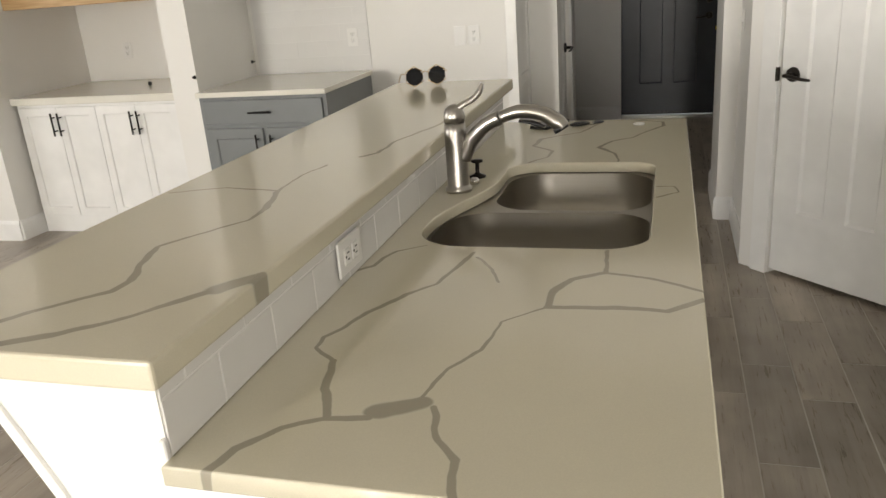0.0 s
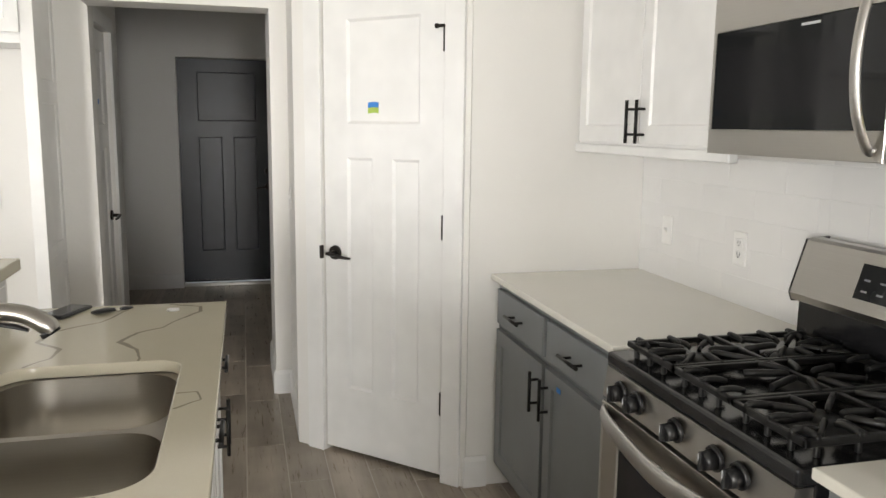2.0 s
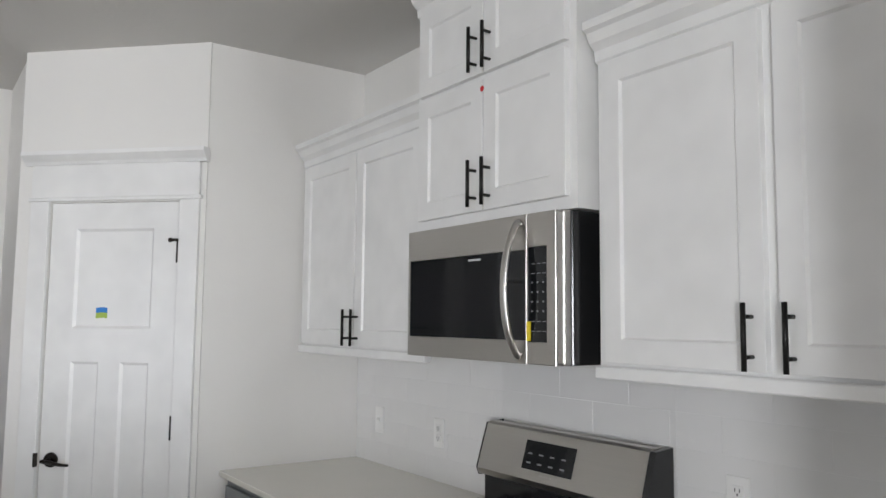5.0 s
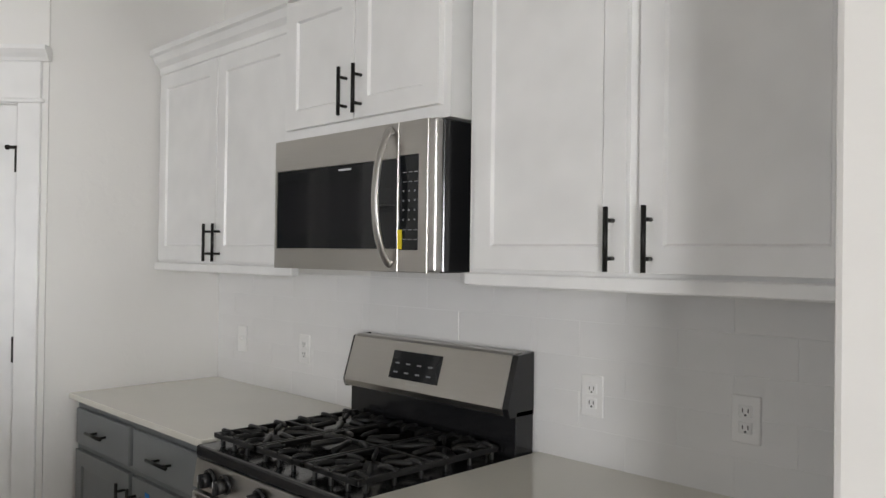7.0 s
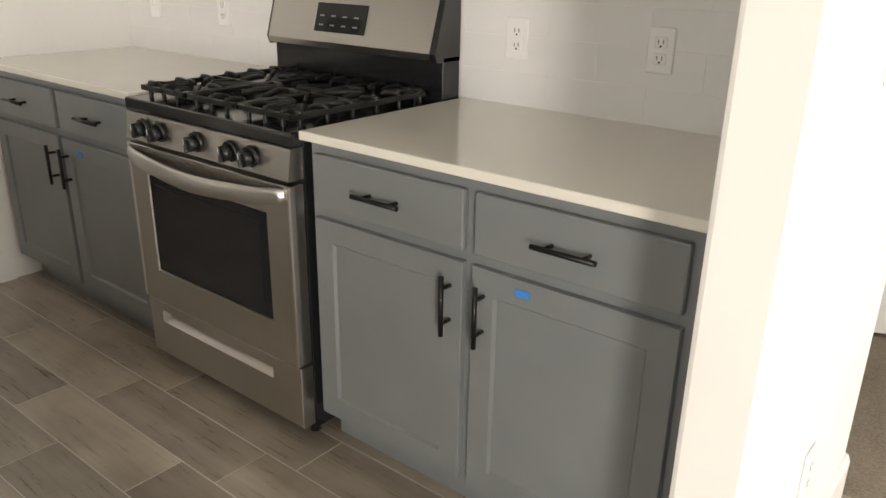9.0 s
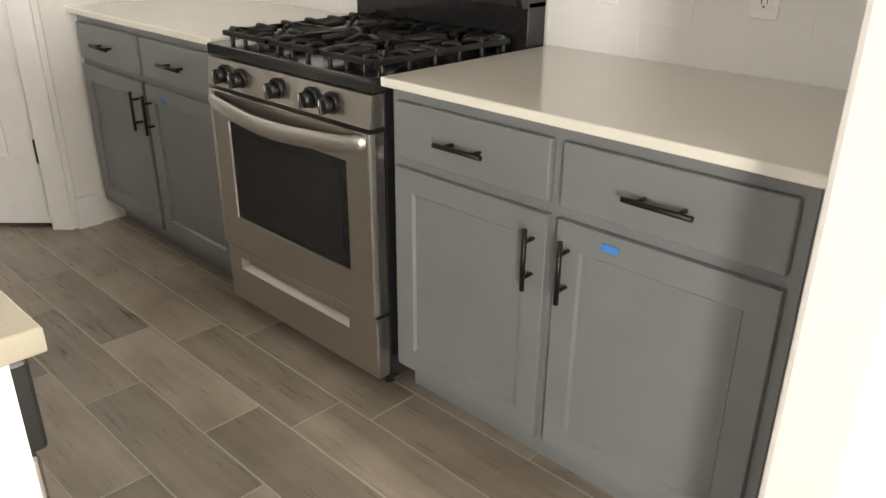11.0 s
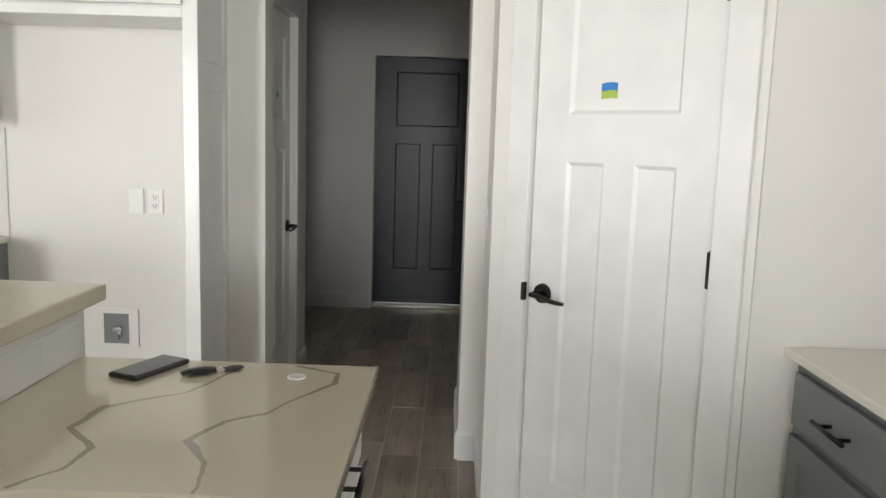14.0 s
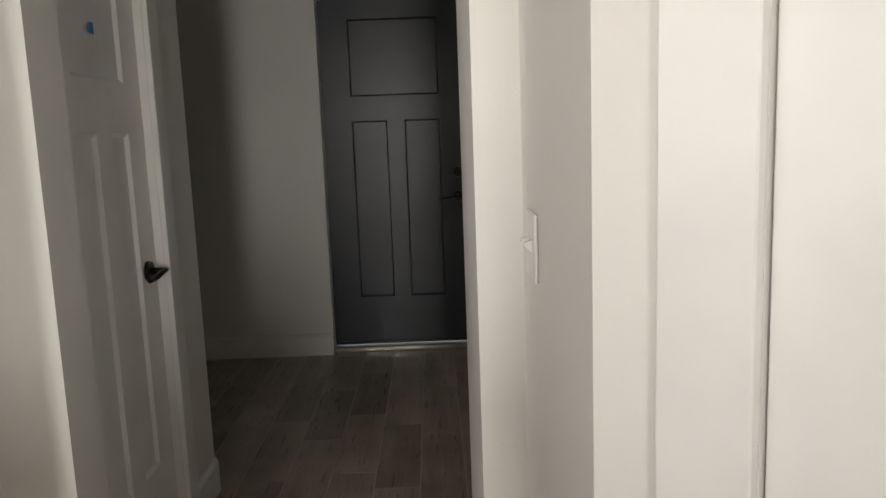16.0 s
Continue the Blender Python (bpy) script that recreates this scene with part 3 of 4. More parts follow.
fd = tagged(thing("door_3", pose(-0.43, 7.86, 0), "closed charcoal three-panel front door", "door"), kind="structure")
bm = leaf_mesh(0.82, 2.045, 0.044, 0.150, 0.014, 0.008, 0.285)
bm.transform(Matrix.Translation((0.02, 0.0, 0.045)))
part("door_leaf", bm, NAVY, fd)
bm = bmesh.new()
B(bm, 0.0, 0.018, -0.03, 0.05, 0.02, 2.09)
B(bm, 0.842, 0.86, -0.03, 0.05, 0.02, 2.09)
B(bm, 0.018, 0.842, -0.03, 0.05, 2.082, 2.09)
part("jamb", bm, NAVY, fd)
part("threshold", box(0.0, 0.86, -0.10, 0.05, 0.0, 0.032, 0.006), STEEL_Y, fd, "pale metal threshold")
part("sweep", box(0.02, 0.84, -0.05, -0.0445, 0.036, 0.055), RUBBER, fd)
lever(fd, 0.785, 0.93, -0.044, -1)
bm = bmesh.new()
cyl(bm, (0.785, -0.044, 1.075), (0.785, -0.062, 1.075), 0.032, 0.028, 20)
B(bm, 0.780, 0.790, -0.078, -0.062, 1.06, 1.09, 0.002)
part("deadbolt", bm, BRONZE, fd, "dark bronze deadbolt turn")
part("sticker", box(0.845, 0.858, -0.0325, -0.0305, 0.80, 0.83), YELLOW, fd)

bd = tagged(thing("door_4", pose(2.95, 0.30, 0, 0, 0, -68), "open white panelled bedroom door", "door"), kind="structure")
bm = leaf_mesh(0.76, 2.02)
bm.transform(Matrix.Translation((0, 0, 0.03)))
part("door_leaf", bm, TRIM, bd)
single("tape", box(0.06, 0.11, -0.0368, -0.0355, 0.36, 0.385), BLUE, "scrap of blue tape on the bedroom door", "tape", "", pose(2.95, 0.30, 0, 0, 0, -68))


# ---- cabinets ----
def shaker(w, h, t=0.019, rail=0.058, depth=0.008):
    """A shaker front: frame and recessed panel, front at -t."""
    return panelled(w, h, t, [(rail, w - rail, rail, h - rail)], depth, 0.006)


def slab(w, h, t=0.019):
    bm = bmesh.new()
    B(bm, 0, w, -t, 0, 0, h, 0.005, 2)
    return bm


def pull(parent, x, z, y, upright, length=0.146, r=0.006):
    """A bar pull on two posts."""
    bm = bmesh.new()
    o = 0.032
    s = length / 2 - 0.03
    if upright:
        cyl(bm, (x, y - o, z - length / 2), (x, y - o, z + length / 2), r, None, 12)
        for d in (-s, s):
            cyl(bm, (x, y, z + d), (x, y - o, z + d), r * 0.8, None, 10)
    else:
        cyl(bm, (x - length / 2, y - o, z), (x + length / 2, y - o, z), r, None, 12)
        for d in (-s, s):
            cyl(bm, (x + d, y, z), (x + d, y - o, z), r * 0.8, None, 10)
    part("handle", bm, BLACK, parent, "matte black bar pull")


def front(name, bm, mat, parent, x, y, z):
    bm.transform(Matrix.Translation((x, y, z)))
    return part(name, bm, mat, parent)


def base_cabinet(m, w, mat, label, doors=2, drawers=2, depth=0.60, toe=True, group="", name="base_cabinet", open_top=False, top_z=0.884):
    """A base cabinet: back at y=0, face frame at -depth, x along the wall."""
    ob = thing(name, m, label, "cabinet", group)
    bm = bmesh.new()
    z0 = 0.105 if toe else 0.0
    if open_top:
        B(bm, 0, w, -depth, 0, z0, 0.60)
        for q in ((0, 0.018, -depth, 0), (w - 0.018, w, -depth, 0)):
            part("side_panel", box(*q, 0.60, 0.884), mat, ob)
        part("front_frame", box(0.018, w - 0.018, -depth, -depth + 0.018, 0.60, 0.884), mat, ob)
    else:
        B(bm, 0, w, -depth, 0, z0, top_z)
    part("body", bm, mat, ob)
    if toe:
        part("toe_kick", box(0.0, w, -depth + 0.065, -0.02, 0, z0), mat, ob)
    g, e = 0.030, 0.024
    dw = (w - 2 * e - g * (drawers - 1)) / max(drawers, 1)
    for i in range(drawers):
        x = e + i * (dw + g)
        d = front("drawer_front", slab(dw, 0.142), mat, ob, x, -depth, 0.722)
        pull(d, x + dw / 2, 0.792, -depth - 0.019, False)
    top = 0.695 if drawers else 0.862
    dw = (w - 2 * e - g * (doors - 1)) / max(doors, 1)
    for i in range(doors):
        x = e + i * (dw + g)
        d = front("cabinet_door", shaker(dw, top - z0 - 0.014), mat, ob, x, -depth, z0 + 0.014)
        px = x + dw - 0.032 if i % 2 == 0 else x + 0.032
        pull(d, px, top - 0.105, -depth - 0.019, True)
    return ob


def upper_cabinet(m, w, z0, z1, depth, label, tiers, crown=0.085, rail=0.028, ends=0.03, g=0.010):
    ob = thing("wall_cabinet", m, label, "cabinet", "white wall cabinets")
    part("body", box(0, w, -depth, 0, z0, z1), CABW, ob)
    if rail:
        part("light_rail", box(-0.002, w + 0.002, -depth - 0.021, -depth + 0.012, z0 - rail, z0 + 0.006, 0.004), CABW, ob)
    for a, b, hz in tiers:
        dw = (w - 2 * ends - g) / 2
        for i in range(2):
            x = ends + i * (dw + g)
            d = front("cabinet_door", shaker(dw, b - a), CABW, ob, x, -depth, a)
            pull(d, x + dw - 0.030 if i == 0 else x + 0.030, hz, -depth - 0.019, True)
    if crown:
        bm = bmesh.new()
        y = -depth
        prism(bm, [(0, z1 - 0.02), (y, z1 - 0.02), (y - 0.008, z1 - 0.015), (y - 0.010, z1 + 0.012), (y - 0.030, z1 + 0.030), (y - 0.042, z1 + 0.055), (y - 0.056, z1 + 0.062), (y - 0.056, z1 + crown), (0, z1 + crown)], -0.004, w + 0.004, 0)
        part("crown_moulding", bm, CABW, ob)
    return ob


RW = 1.778
RANGE_TOP, RANGE_LOW = 2.145, 1.372
base_cabinet(pose(RW, 3.235, 0, 0, 0, -90), 1.085, CABG, "grey painted base cabinet with two drawers and doors", group="grey base cabinets", depth=0.635, top_z=0.895)
base_cabinet(pose(RW, 1.362, 0, 0, 0, -90), 1.028, CABG, "grey painted base cabinet beside the wall end", group="grey base cabinets", depth=0.635, top_z=0.895)
structure("filler", box(1.145, 1.778, 0.264, 0.333, 0.0, 0.895), CABG, "grey filler strip against the wall", "trim")


def rounded_top(x0, x1, y0, y1, z0, z1):
    return box(x0, x1, y0, y1, z0, z1, bev=0.004, seg=2)


single("worktop", rounded_top(1.105, 1.778, 2.150, 3.246, 0.8955, 0.919), QUARTZ, "white quartz worktop over the grey cabinets", "countertop", "worktops")
single("worktop", rounded_top(1.105, 1.778, 0.266, 1.368, 0.8955, 0.919), QUARTZ, "white quartz worktop beside the range", "countertop", "worktops")
upper_cabinet(pose(RW, 3.232, 0, 0, 0, -90), 1.045, 1.445, 2.285, 0.308, "white shaker wall cabinet with crown moulding", [(1.462, 2.255, 1.534)])
upper_cabinet(pose(RW, 1.372, 0, 0, 0, -90), 1.016, 1.445, 2.285, 0.308, "white shaker wall cabinet beside the wall end", [(1.462, 2.255, 1.536)], g=0.036)
structure("trim_cabinet", box(1.470, 1.778, 0.264, 0.355, 1.445, 2.285), CABW, "white filler between cabinet and wall", "trim")
upper_cabinet(pose(RW, 2.180, 0, 0, 0, -90), 0.785, 1.868, 2.655, 0.365, "tall white shaker cabinet above the microwave", [(1.905, 2.315, 1.987), (2.338, 2.632, 2.412)], rail=0, crown=0.08)
single("sticker", lathe(bmesh.new(), [(0.009, 0), (0.009, 0.0012)], 14), RED, "small round red sticker on a cabinet door", "sticker", "", pose(1.3935, 1.79, 2.285, 0, -90, 0))
for m in (pose(1.1225, 0.70, 0.668, 0, 0, 3), pose(1.1225, 2.55, 0.655, 0, 0, -3)):
    single("tape", box(-0.0015, 0.0, -0.018, 0.018, -0.008, 0.008), BLUE, "scrap of blue tape on a grey cabinet door", "tape", "blue tape scraps", m)


# ---- range ----
def gas_range(m):
    """x to the right along the front, back at y=0, front towards -y."""
    w, d = 0.762, 0.66
    ob = thing("gas_range", m, "stainless steel freestanding gas range with black grates", "stove")
    bm = bmesh.new()
    B(bm, 0.0, w, -d + 0.02, -0.01, 0.045, 0.90)
    part("body", bm, ENAMEL, ob, "black enamelled side panels")
    for x in (0.05, w - 0.05):
        for y in (-d + 0.06, -0.08):
            part("foot", cyl(bmesh.new(), (x, y, 0), (x, y, 0.05), 0.016, 0.012, 12), RUBBER, ob)
    # bottom drawer with a long scooped grip
    bm = panelled(w - 0.008, 0.188, 0.042, [(0.072, w - 0.130, 0.118, 0.160)], 0.020, 0.016)
    bm.transform(Matrix.Translation((0.004, -d + 0.020, 0.062)))
    part("drawer", bm, STEEL_Y, ob, "brushed steel warming drawer with a scooped grip")
    # oven door
    bm = panelled(w - 0.008, 0.513, 0.048, [(0.094, w - 0.102, 0.110, 0.428)], 0.010, 0.003)
    bm.transform(Matrix.Translation((0.004, -d + 0.018, 0.262)))
    od = part("oven_door", bm, STEEL_Y, ob, "brushed steel oven door")
    part("window", box(0.102, w - 0.102, -d - 0.026, -d - 0.019, 0.376, 0.686), GLASSY, od, "dark glass oven window")
    bm = bmesh.new()
    B(bm, 0.135, w - 0.135, -d - 0.0275, -d - 0.0255, 0.405, 0.660, 0.0005)
    part("window_screen", bm, SCREEN, od)
    bm = bmesh.new()
    tube(bm, [(0.020, -d - 0.026, 0.752), (0.045, -d - 0.044, 0.748), (0.14, -d - 0.060, 0.738), (w / 2, -d - 0.074, 0.726), (w - 0.14, -d - 0.060, 0.738), (w - 0.045, -d - 0.044, 0.748), (w - 0.020, -d - 0.026, 0.752)], [0.009, 0.011, 0.012, 0.013, 0.012, 0.011, 0.009], 16, 2.1)
    part("handle", bm, STEEL_Z, od, "bowed steel oven handle")
    bm = bmesh.new()
    for i in range(9):
        x = 0.10 + i * (w - 0.2) / 8
        B(bm, x - 0.030, x + 0.030, -d - 0.0005, -d + 0.012, 0.778, 0.786)
    part("vent_slots", bm, HOLE, od)
    for x0, x1 in ((0.001, 0.013), (w - 0.013, w - 0.001)):
        part("edge_trim", box(x0, x1, -d - 0.0325, -d - 0.006, 0.262, 0.775, 0.005, seg=2), STEEL_Z, od, "bright rolled steel edge")
    # knob fascia, leaning back
    bm = bmesh.new()
    prism(bm, [(-d - 0.030, 0.790), (-d - 0.018, 0.872), (-d + 0.02, 0.872), (-d + 0.02, 0.790)], 0.003, w - 0.003, 0)
    fa = part("fascia", bm, STEEL_Y, ob, "brushed steel control fascia")
    for x in (0.105, 0.190, w / 2 - 0.01, w - 0.235, w - 0.150):
        bm = bmesh.new()
        yy = -d - 0.024
        cyl(bm, (x, yy, 0.832), (x, yy - 0.010, 0.8305), 0.030, 0.028, 24)
        cyl(bm, (x, yy - 0.010, 0.8305), (x, yy - 0.034, 0.827), 0.023, 0.019, 24)
        B(bm, x - 0.005, x + 0.005, yy - 0.044, yy - 0.012, 0.807, 0.850, 0.003)
        kn = part("knob", bm, RUBBER, fa, "black burner knob")
        part("marker", box(x - 0.0015, x + 0.0015, yy - 0.0452, yy - 0.043, 0.830, 0.847), INK, kn)
    # cooktop
    bm = bmesh.new()
    B(bm, -0.002, w + 0.002, -d - 0.020, -0.085, 0.873, 0.912, 0.008, 2)
    ct = part("cooktop", bm, ENAMEL, ob, "glossy black cooktop")
    burners = ((0.17, -0.50, 0.045), (0.17, -0.23, 0.036), (w / 2, -0.365, 0.040), (w - 0.17, -0.50, 0.050), (w - 0.17, -0.23, 0.036))
    for x, y, r in burners:
        bm = bmesh.new()
        lathe(bm, [(r + 0.018, 0.912), (r + 0.014, 0.918), (r, 0.920), (r, 0.930), (r - 0.004, 0.934), (0.004, 0.935)], 24, (x, y, 0))
        part("burner", bm, IRON, ct, "round black burner with cap")
    # three cast grates
    third = (w - 0.06) / 3
    for k in range(3):
        x0 = 0.03 + k * third + 0.003
        x1 = x0 + third - 0.006
        y0, y1 = -d + 0.02, -0.115
        z = 0.948
        bm = bmesh.new()
        b = 0.006
        for x in (x0 + b, x1 - b):
            B(bm, x - b, x + b, y0, y1, z - 0.016, z, 0.002)
        for y in (y0 + b, (y0 + y1) / 2, y1 - b):
            B(bm, x0, x1, y - b, y + b, z - 0.016, z, 0.002)
        xc = (x0 + x1) / 2
        for yc in ((-0.365,) if k == 1 else (-0.50, -0.23)):
            for s in range(8):
                a = math.pi * s / 4 + (math.pi / 8 if k == 1 else 0)
                r1 = 0.034
                r2 = min(0.115 / max(abs(math.cos(a)), 1e-3), 0.125 / max(abs(math.sin(a)), 1e-3), 0.15)
                r2 = min(r2, (third / 2 - 0.004) / max(abs(math.cos(a)), 1e-3))
                tube(bm, [(xc + r2 * math.cos(a), yc + r2 * math.sin(a), z - 0.008), (xc + (r1 + 0.02) * math.cos(a), yc + (r1 + 0.02) * math.sin(a), z - 0.003), (xc + r1 * math.cos(a), yc + r1 * math.sin(a), z - 0.006)], [0.007, 0.007, 0.005], 6, 1.4, 3)
        # Hooked fingers: a leg on the cooktop, a raised shoulder and a bar sloping in from each side.
        ny = 6
        for n in range(ny):
            y = y0 + 0.03 + n * (y1 - y0 - 0.06) / (ny - 1)
            for x, w_in in ((x0 + b, 1), (x1 - b, -1)):
                if (k, w_in) not in ((0, 1), (2, -1)):
                    continue
                B(bm, x - b, x + b, y - 0.0055, y + 0.0055, 0.911, z + 0.007, 0.0025)
                tube(bm, [(x, y, z + 0.003), (x + w_in * 0.035, y, z + 0.003), (x + w_in * 0.062, y, z - 0.004)], [0.006, 0.006, 0.005], 6, 1.3, 3)
        for n in range(3):
            x = x0 + 0.045 + n * (x1 - x0 - 0.09) / 2
            for y, w_in in ((y0 + b, 1), (y1 - b, -1)):
                B(bm, x - 0.0055, x + 0.0055, y - b, y + b, 0.911, z + 0.007, 0.0025)
                tube(bm, [(x, y, z + 0.003), (x, y + w_in * 0.035, z + 0.003), (x, y + w_in * 0.062, z - 0.004)], [0.006, 0.006, 0.005], 6, 1.3, 3)
        part("grate", bm, IRON, ob, "black cast iron grate")
    # backguard
    bm = bmesh.new()
    B(bm, 0.0, w, -0.085, -0.004, 0.905, 1.045, 0.003)
    part("rear_panel", bm, ENAMEL, ob, "black rear panel")
    bm = bmesh.new()
    prism(bm, [(-0.118, 1.036), (-0.124, 1.056), (-0.078, 1.205), (-0.066, 1.212), (-0.030, 1.212), (-0.030, 1.040)], 0.010, w - 0.022, 0)
    bg = part("backguard", bm, STEEL_Y, ob, "sloped brushed steel backguard")
    bm = bmesh.new()
    prism(bm, [(-0.112, 1.030), (-0.122, 1.056), (-0.076, 1.207), (-0.004, 1.214), (-0.004, 1.030)], w - 0.022, w, 0)
    part("end_cap", bm, ENAMEL, bg)
    bm = bmesh.new()
    prism(bm, [(-0.112, 1.030), (-0.122, 1.056), (-0.076, 1.207), (-0.004, 1.214), (-0.004, 1.030)], 0.0, 0.010, 0)
    part("end_cap", bm, ENAMEL, bg)
    slope = math.degrees(math.atan2(0.046, 0.149))
    mm = Matrix.Translation((w / 2 - 0.03, -0.101, 1.130)) @ pose(0, 0, 0, -slope)
    bm = box(-0.115, 0.115, -0.0035, 0.002, -0.045, 0.048, 0.001)
    bm.transform(mm)
    dp = part("display", bm, GLASSY, bg, "black glass oven display")
    for i in range(4):
        for j in range(2):
            bm = bmesh.new()
            B(bm, -0.095 + i * 0.052, -0.075 + i * 0.052, -0.0040, -0.0034, -0.026 + j * 0.030, -0.021 + j * 0.030)
            bm.transform(mm)
            part("key", bm, DIM, dp)
    bm = box(-0.028, 0.028, -0.0012, 0.001, -0.060, -0.054)
    bm.transform(mm)
    part("badge", bm, STEEL_Z, bg)
    return ob


gas_range(pose(1.765, RANGE_TOP - 0.006, 0, 0, 0, -90))


def microwave(m):
    """An over-the-range microwave: x to the right, back at y=0, front towards -y."""
    w, d, h = 0.768, 0.40, 0.415
    ob = thing("microwave", m, "stainless steel over-the-range microwave with black window", "microwave")
    part("body", box(0, w, -d + 0.03, 0, 0, h, 0.003), ENAMEL, ob, "black microwave case")
    f = -d
    s = 0.615
    bm = panelled(s, h, 0.03, [(0.012, s - 0.003, 0.062, h - 0.098)], 0.005, 0.001)
    bm.transform(Matrix.Translation((0, f + 0.03, 0)))
    dd = part("door", bm, STEEL_Y, ob, "brushed steel microwave door")
    part("door_window", box(0.0135, s - 0.0045, f + 0.001, f + 0.0045, 0.0635, h - 0.0995), GLASSY, dd, "black glass door window")
    part("window_screen", box(0.05, s - 0.10, f - 0.0004, f + 0.002, 0.105, h - 0.150), SCREEN, dd)
    part("badge", box(0.345, 0.405, f - 0.0008, f + 0.002, h - 0.117, h - 0.111), INK, dd)
    cw = w - 0.036 - s - 0.003
    bm = panelled(cw, h, 0.03, [(0.002, cw - 0.034, 0.058, h - 0.092)], 0.005, 0.001)
    bm.transform(Matrix.Translation((s + 0.005, f + 0.03, 0)))
    cp = part("control_frame", bm, STEEL_Y, ob)
    bm = bmesh.new()
    B(bm, w - 0.032, w, f - 0.001, f + 0.03, 0, h, 0.008, 3)
    part("edge_trim", bm, STEEL_Z, ob, "bright rounded steel edge")
    kp = part("keypad", box(s + 0.0085, w - 0.0695, f + 0.001, f + 0.0045, 0.0595, h - 0.0935), GLASSY, ob, "black glass keypad")
    for r in range(8):
        for c in range(3):
            bm = bmesh.new()
            x = s + 0.022 + c * 0.023
            z = 0.088 + r * 0.0265
            big = r > 5 or r in (0, 1)
            B(bm, x, x + (0.014 if big else 0.005), f - 0.0002, f + 0.0015, z, z + (0.0022 if big else 0.005))
            part("key", bm, DIM, kp)
    bm = bmesh.new()
    tube(bm, [(s - 0.022, f, 0.020), (s - 0.028, f - 0.016, 0.030), (s - 0.030, f - 0.045, 0.10), (s - 0.031, f - 0.056, 0.205), (s - 0.030, f - 0.045, 0.31), (s - 0.028, f - 0.016, h - 0.03), (s - 0.022, f, h - 0.02)], [0.010, 0.013, 0.014, 0.014, 0.014, 0.013, 0.010], 12, 0.55, up=(0, 1, 0))
    part("handle", bm, STEEL_Z, dd, "bowed steel door handle")
    part("tag", box(s + 0.004, s + 0.021, f - 0.002, f - 0.0005, 0.062, 0.116), YELLOW, ob, "yellow hang tag")
    bm = bmesh.new()
    for i in range(14):
        B(bm, 0.05 + i * 0.048, 0.085 + i * 0.048, -d + 0.06, -d + 0.16, -0.003, 0.0005)
    part("grease_filter", bm, HOLE, ob)
    return ob


microwave(pose(RW, 2.180, 1.449, 0, 0, -90))


# ---- outlets and switches ----
def outlet(m, plate=(0.072, 0.116), kind="outlet", label="white duplex outlet on the wall"):
    """A cover plate; front towards -y."""
    ob = thing("wall_outlet" if kind == "outlet" else "light_switch" if kind == "switch" else "blank_plate", m, label, "outlet" if kind == "outlet" else "switch" if kind == "switch" else "cover plate")
    a, b = plate
    part("plate", box(-a / 2, a / 2, -0.006, 0, -b / 2, b / 2, 0.0025), PLASTIC, ob)
    if kind == "outlet":
        for z in (-0.020, 0.020):
            bm = bmesh.new()
            B(bm, -0.017, 0.017, -0.0085, -0.005, z - 0.015, z + 0.015, 0.003)
            s = part("socket", bm, PLASTIC, ob)
            bm = bmesh.new()
            B(bm, -0.008, -0.0055, -0.0089, -0.0080, z - 0.003, z + 0.007)
            B(bm, 0.0055, 0.008, -0.0089, -0.0080, z - 0.003, z + 0.007)
            cyl(bm, (0, -0.0089, z - 0.009), (0, -0.0080, z - 0.009), 0.003, None, 8)
            part("slots", bm, HOLE, s)
    elif kind == "switch":
        n = max(1, round((a - 0.03) / 0.046))
        for i in range(n):
            x = (i - (n - 1) / 2) * 0.046
            bm = bmesh.new()
            prism(bm, [(-0.006, -0.011), (-0.006, 0.011), (-0.018, 0.009), (-0.020, 0.003)], x - 0.005, x + 0.005, 0)
            part("toggle", bm, PLASTIC, ob)
    return ob


outlet(pose(RW - 0.008, 1.175, 1.11, 0, 0, -90))
outlet(pose(RW - 0.008, 0.739, 1.112, 0, 0, -90))
outlet(pose(RW - 0.008, 3.026, 1.115, 0, 0, -90), kind="switch", label="white toggle switch on the backsplash")
outlet(pose(RW - 0.008, 2.55, 1.112, 0, 0, -90))
outlet(pose(-1.16, 4.868, 1.10), label="white duplex outlet behind the fridge space")
outlet(pose(-1.25, 4.868, 1.10), kind="blank", label="white blank plate behind the fridge space")
outlet(pose(0.374, 4.45, 1.133, 0, 0, -90), (0.118, 0.116), "switch", "white double toggle switch beside the hall")
outlet(pose(-1.96, 4.860, 1.13), label="white duplex outlet on the tiled backsplash")
outlet(pose(1.35, 0.1445, 1.20), (0.118, 0.116), "switch", "white toggle switch plate on the wall end")
outlet(pose(1.35, 0.1445, 0.36), label="white duplex outlet low on the wall end")
outlet(pose(-3.75, 4.968, 1.12), label="white outlet above the built-in cupboards")


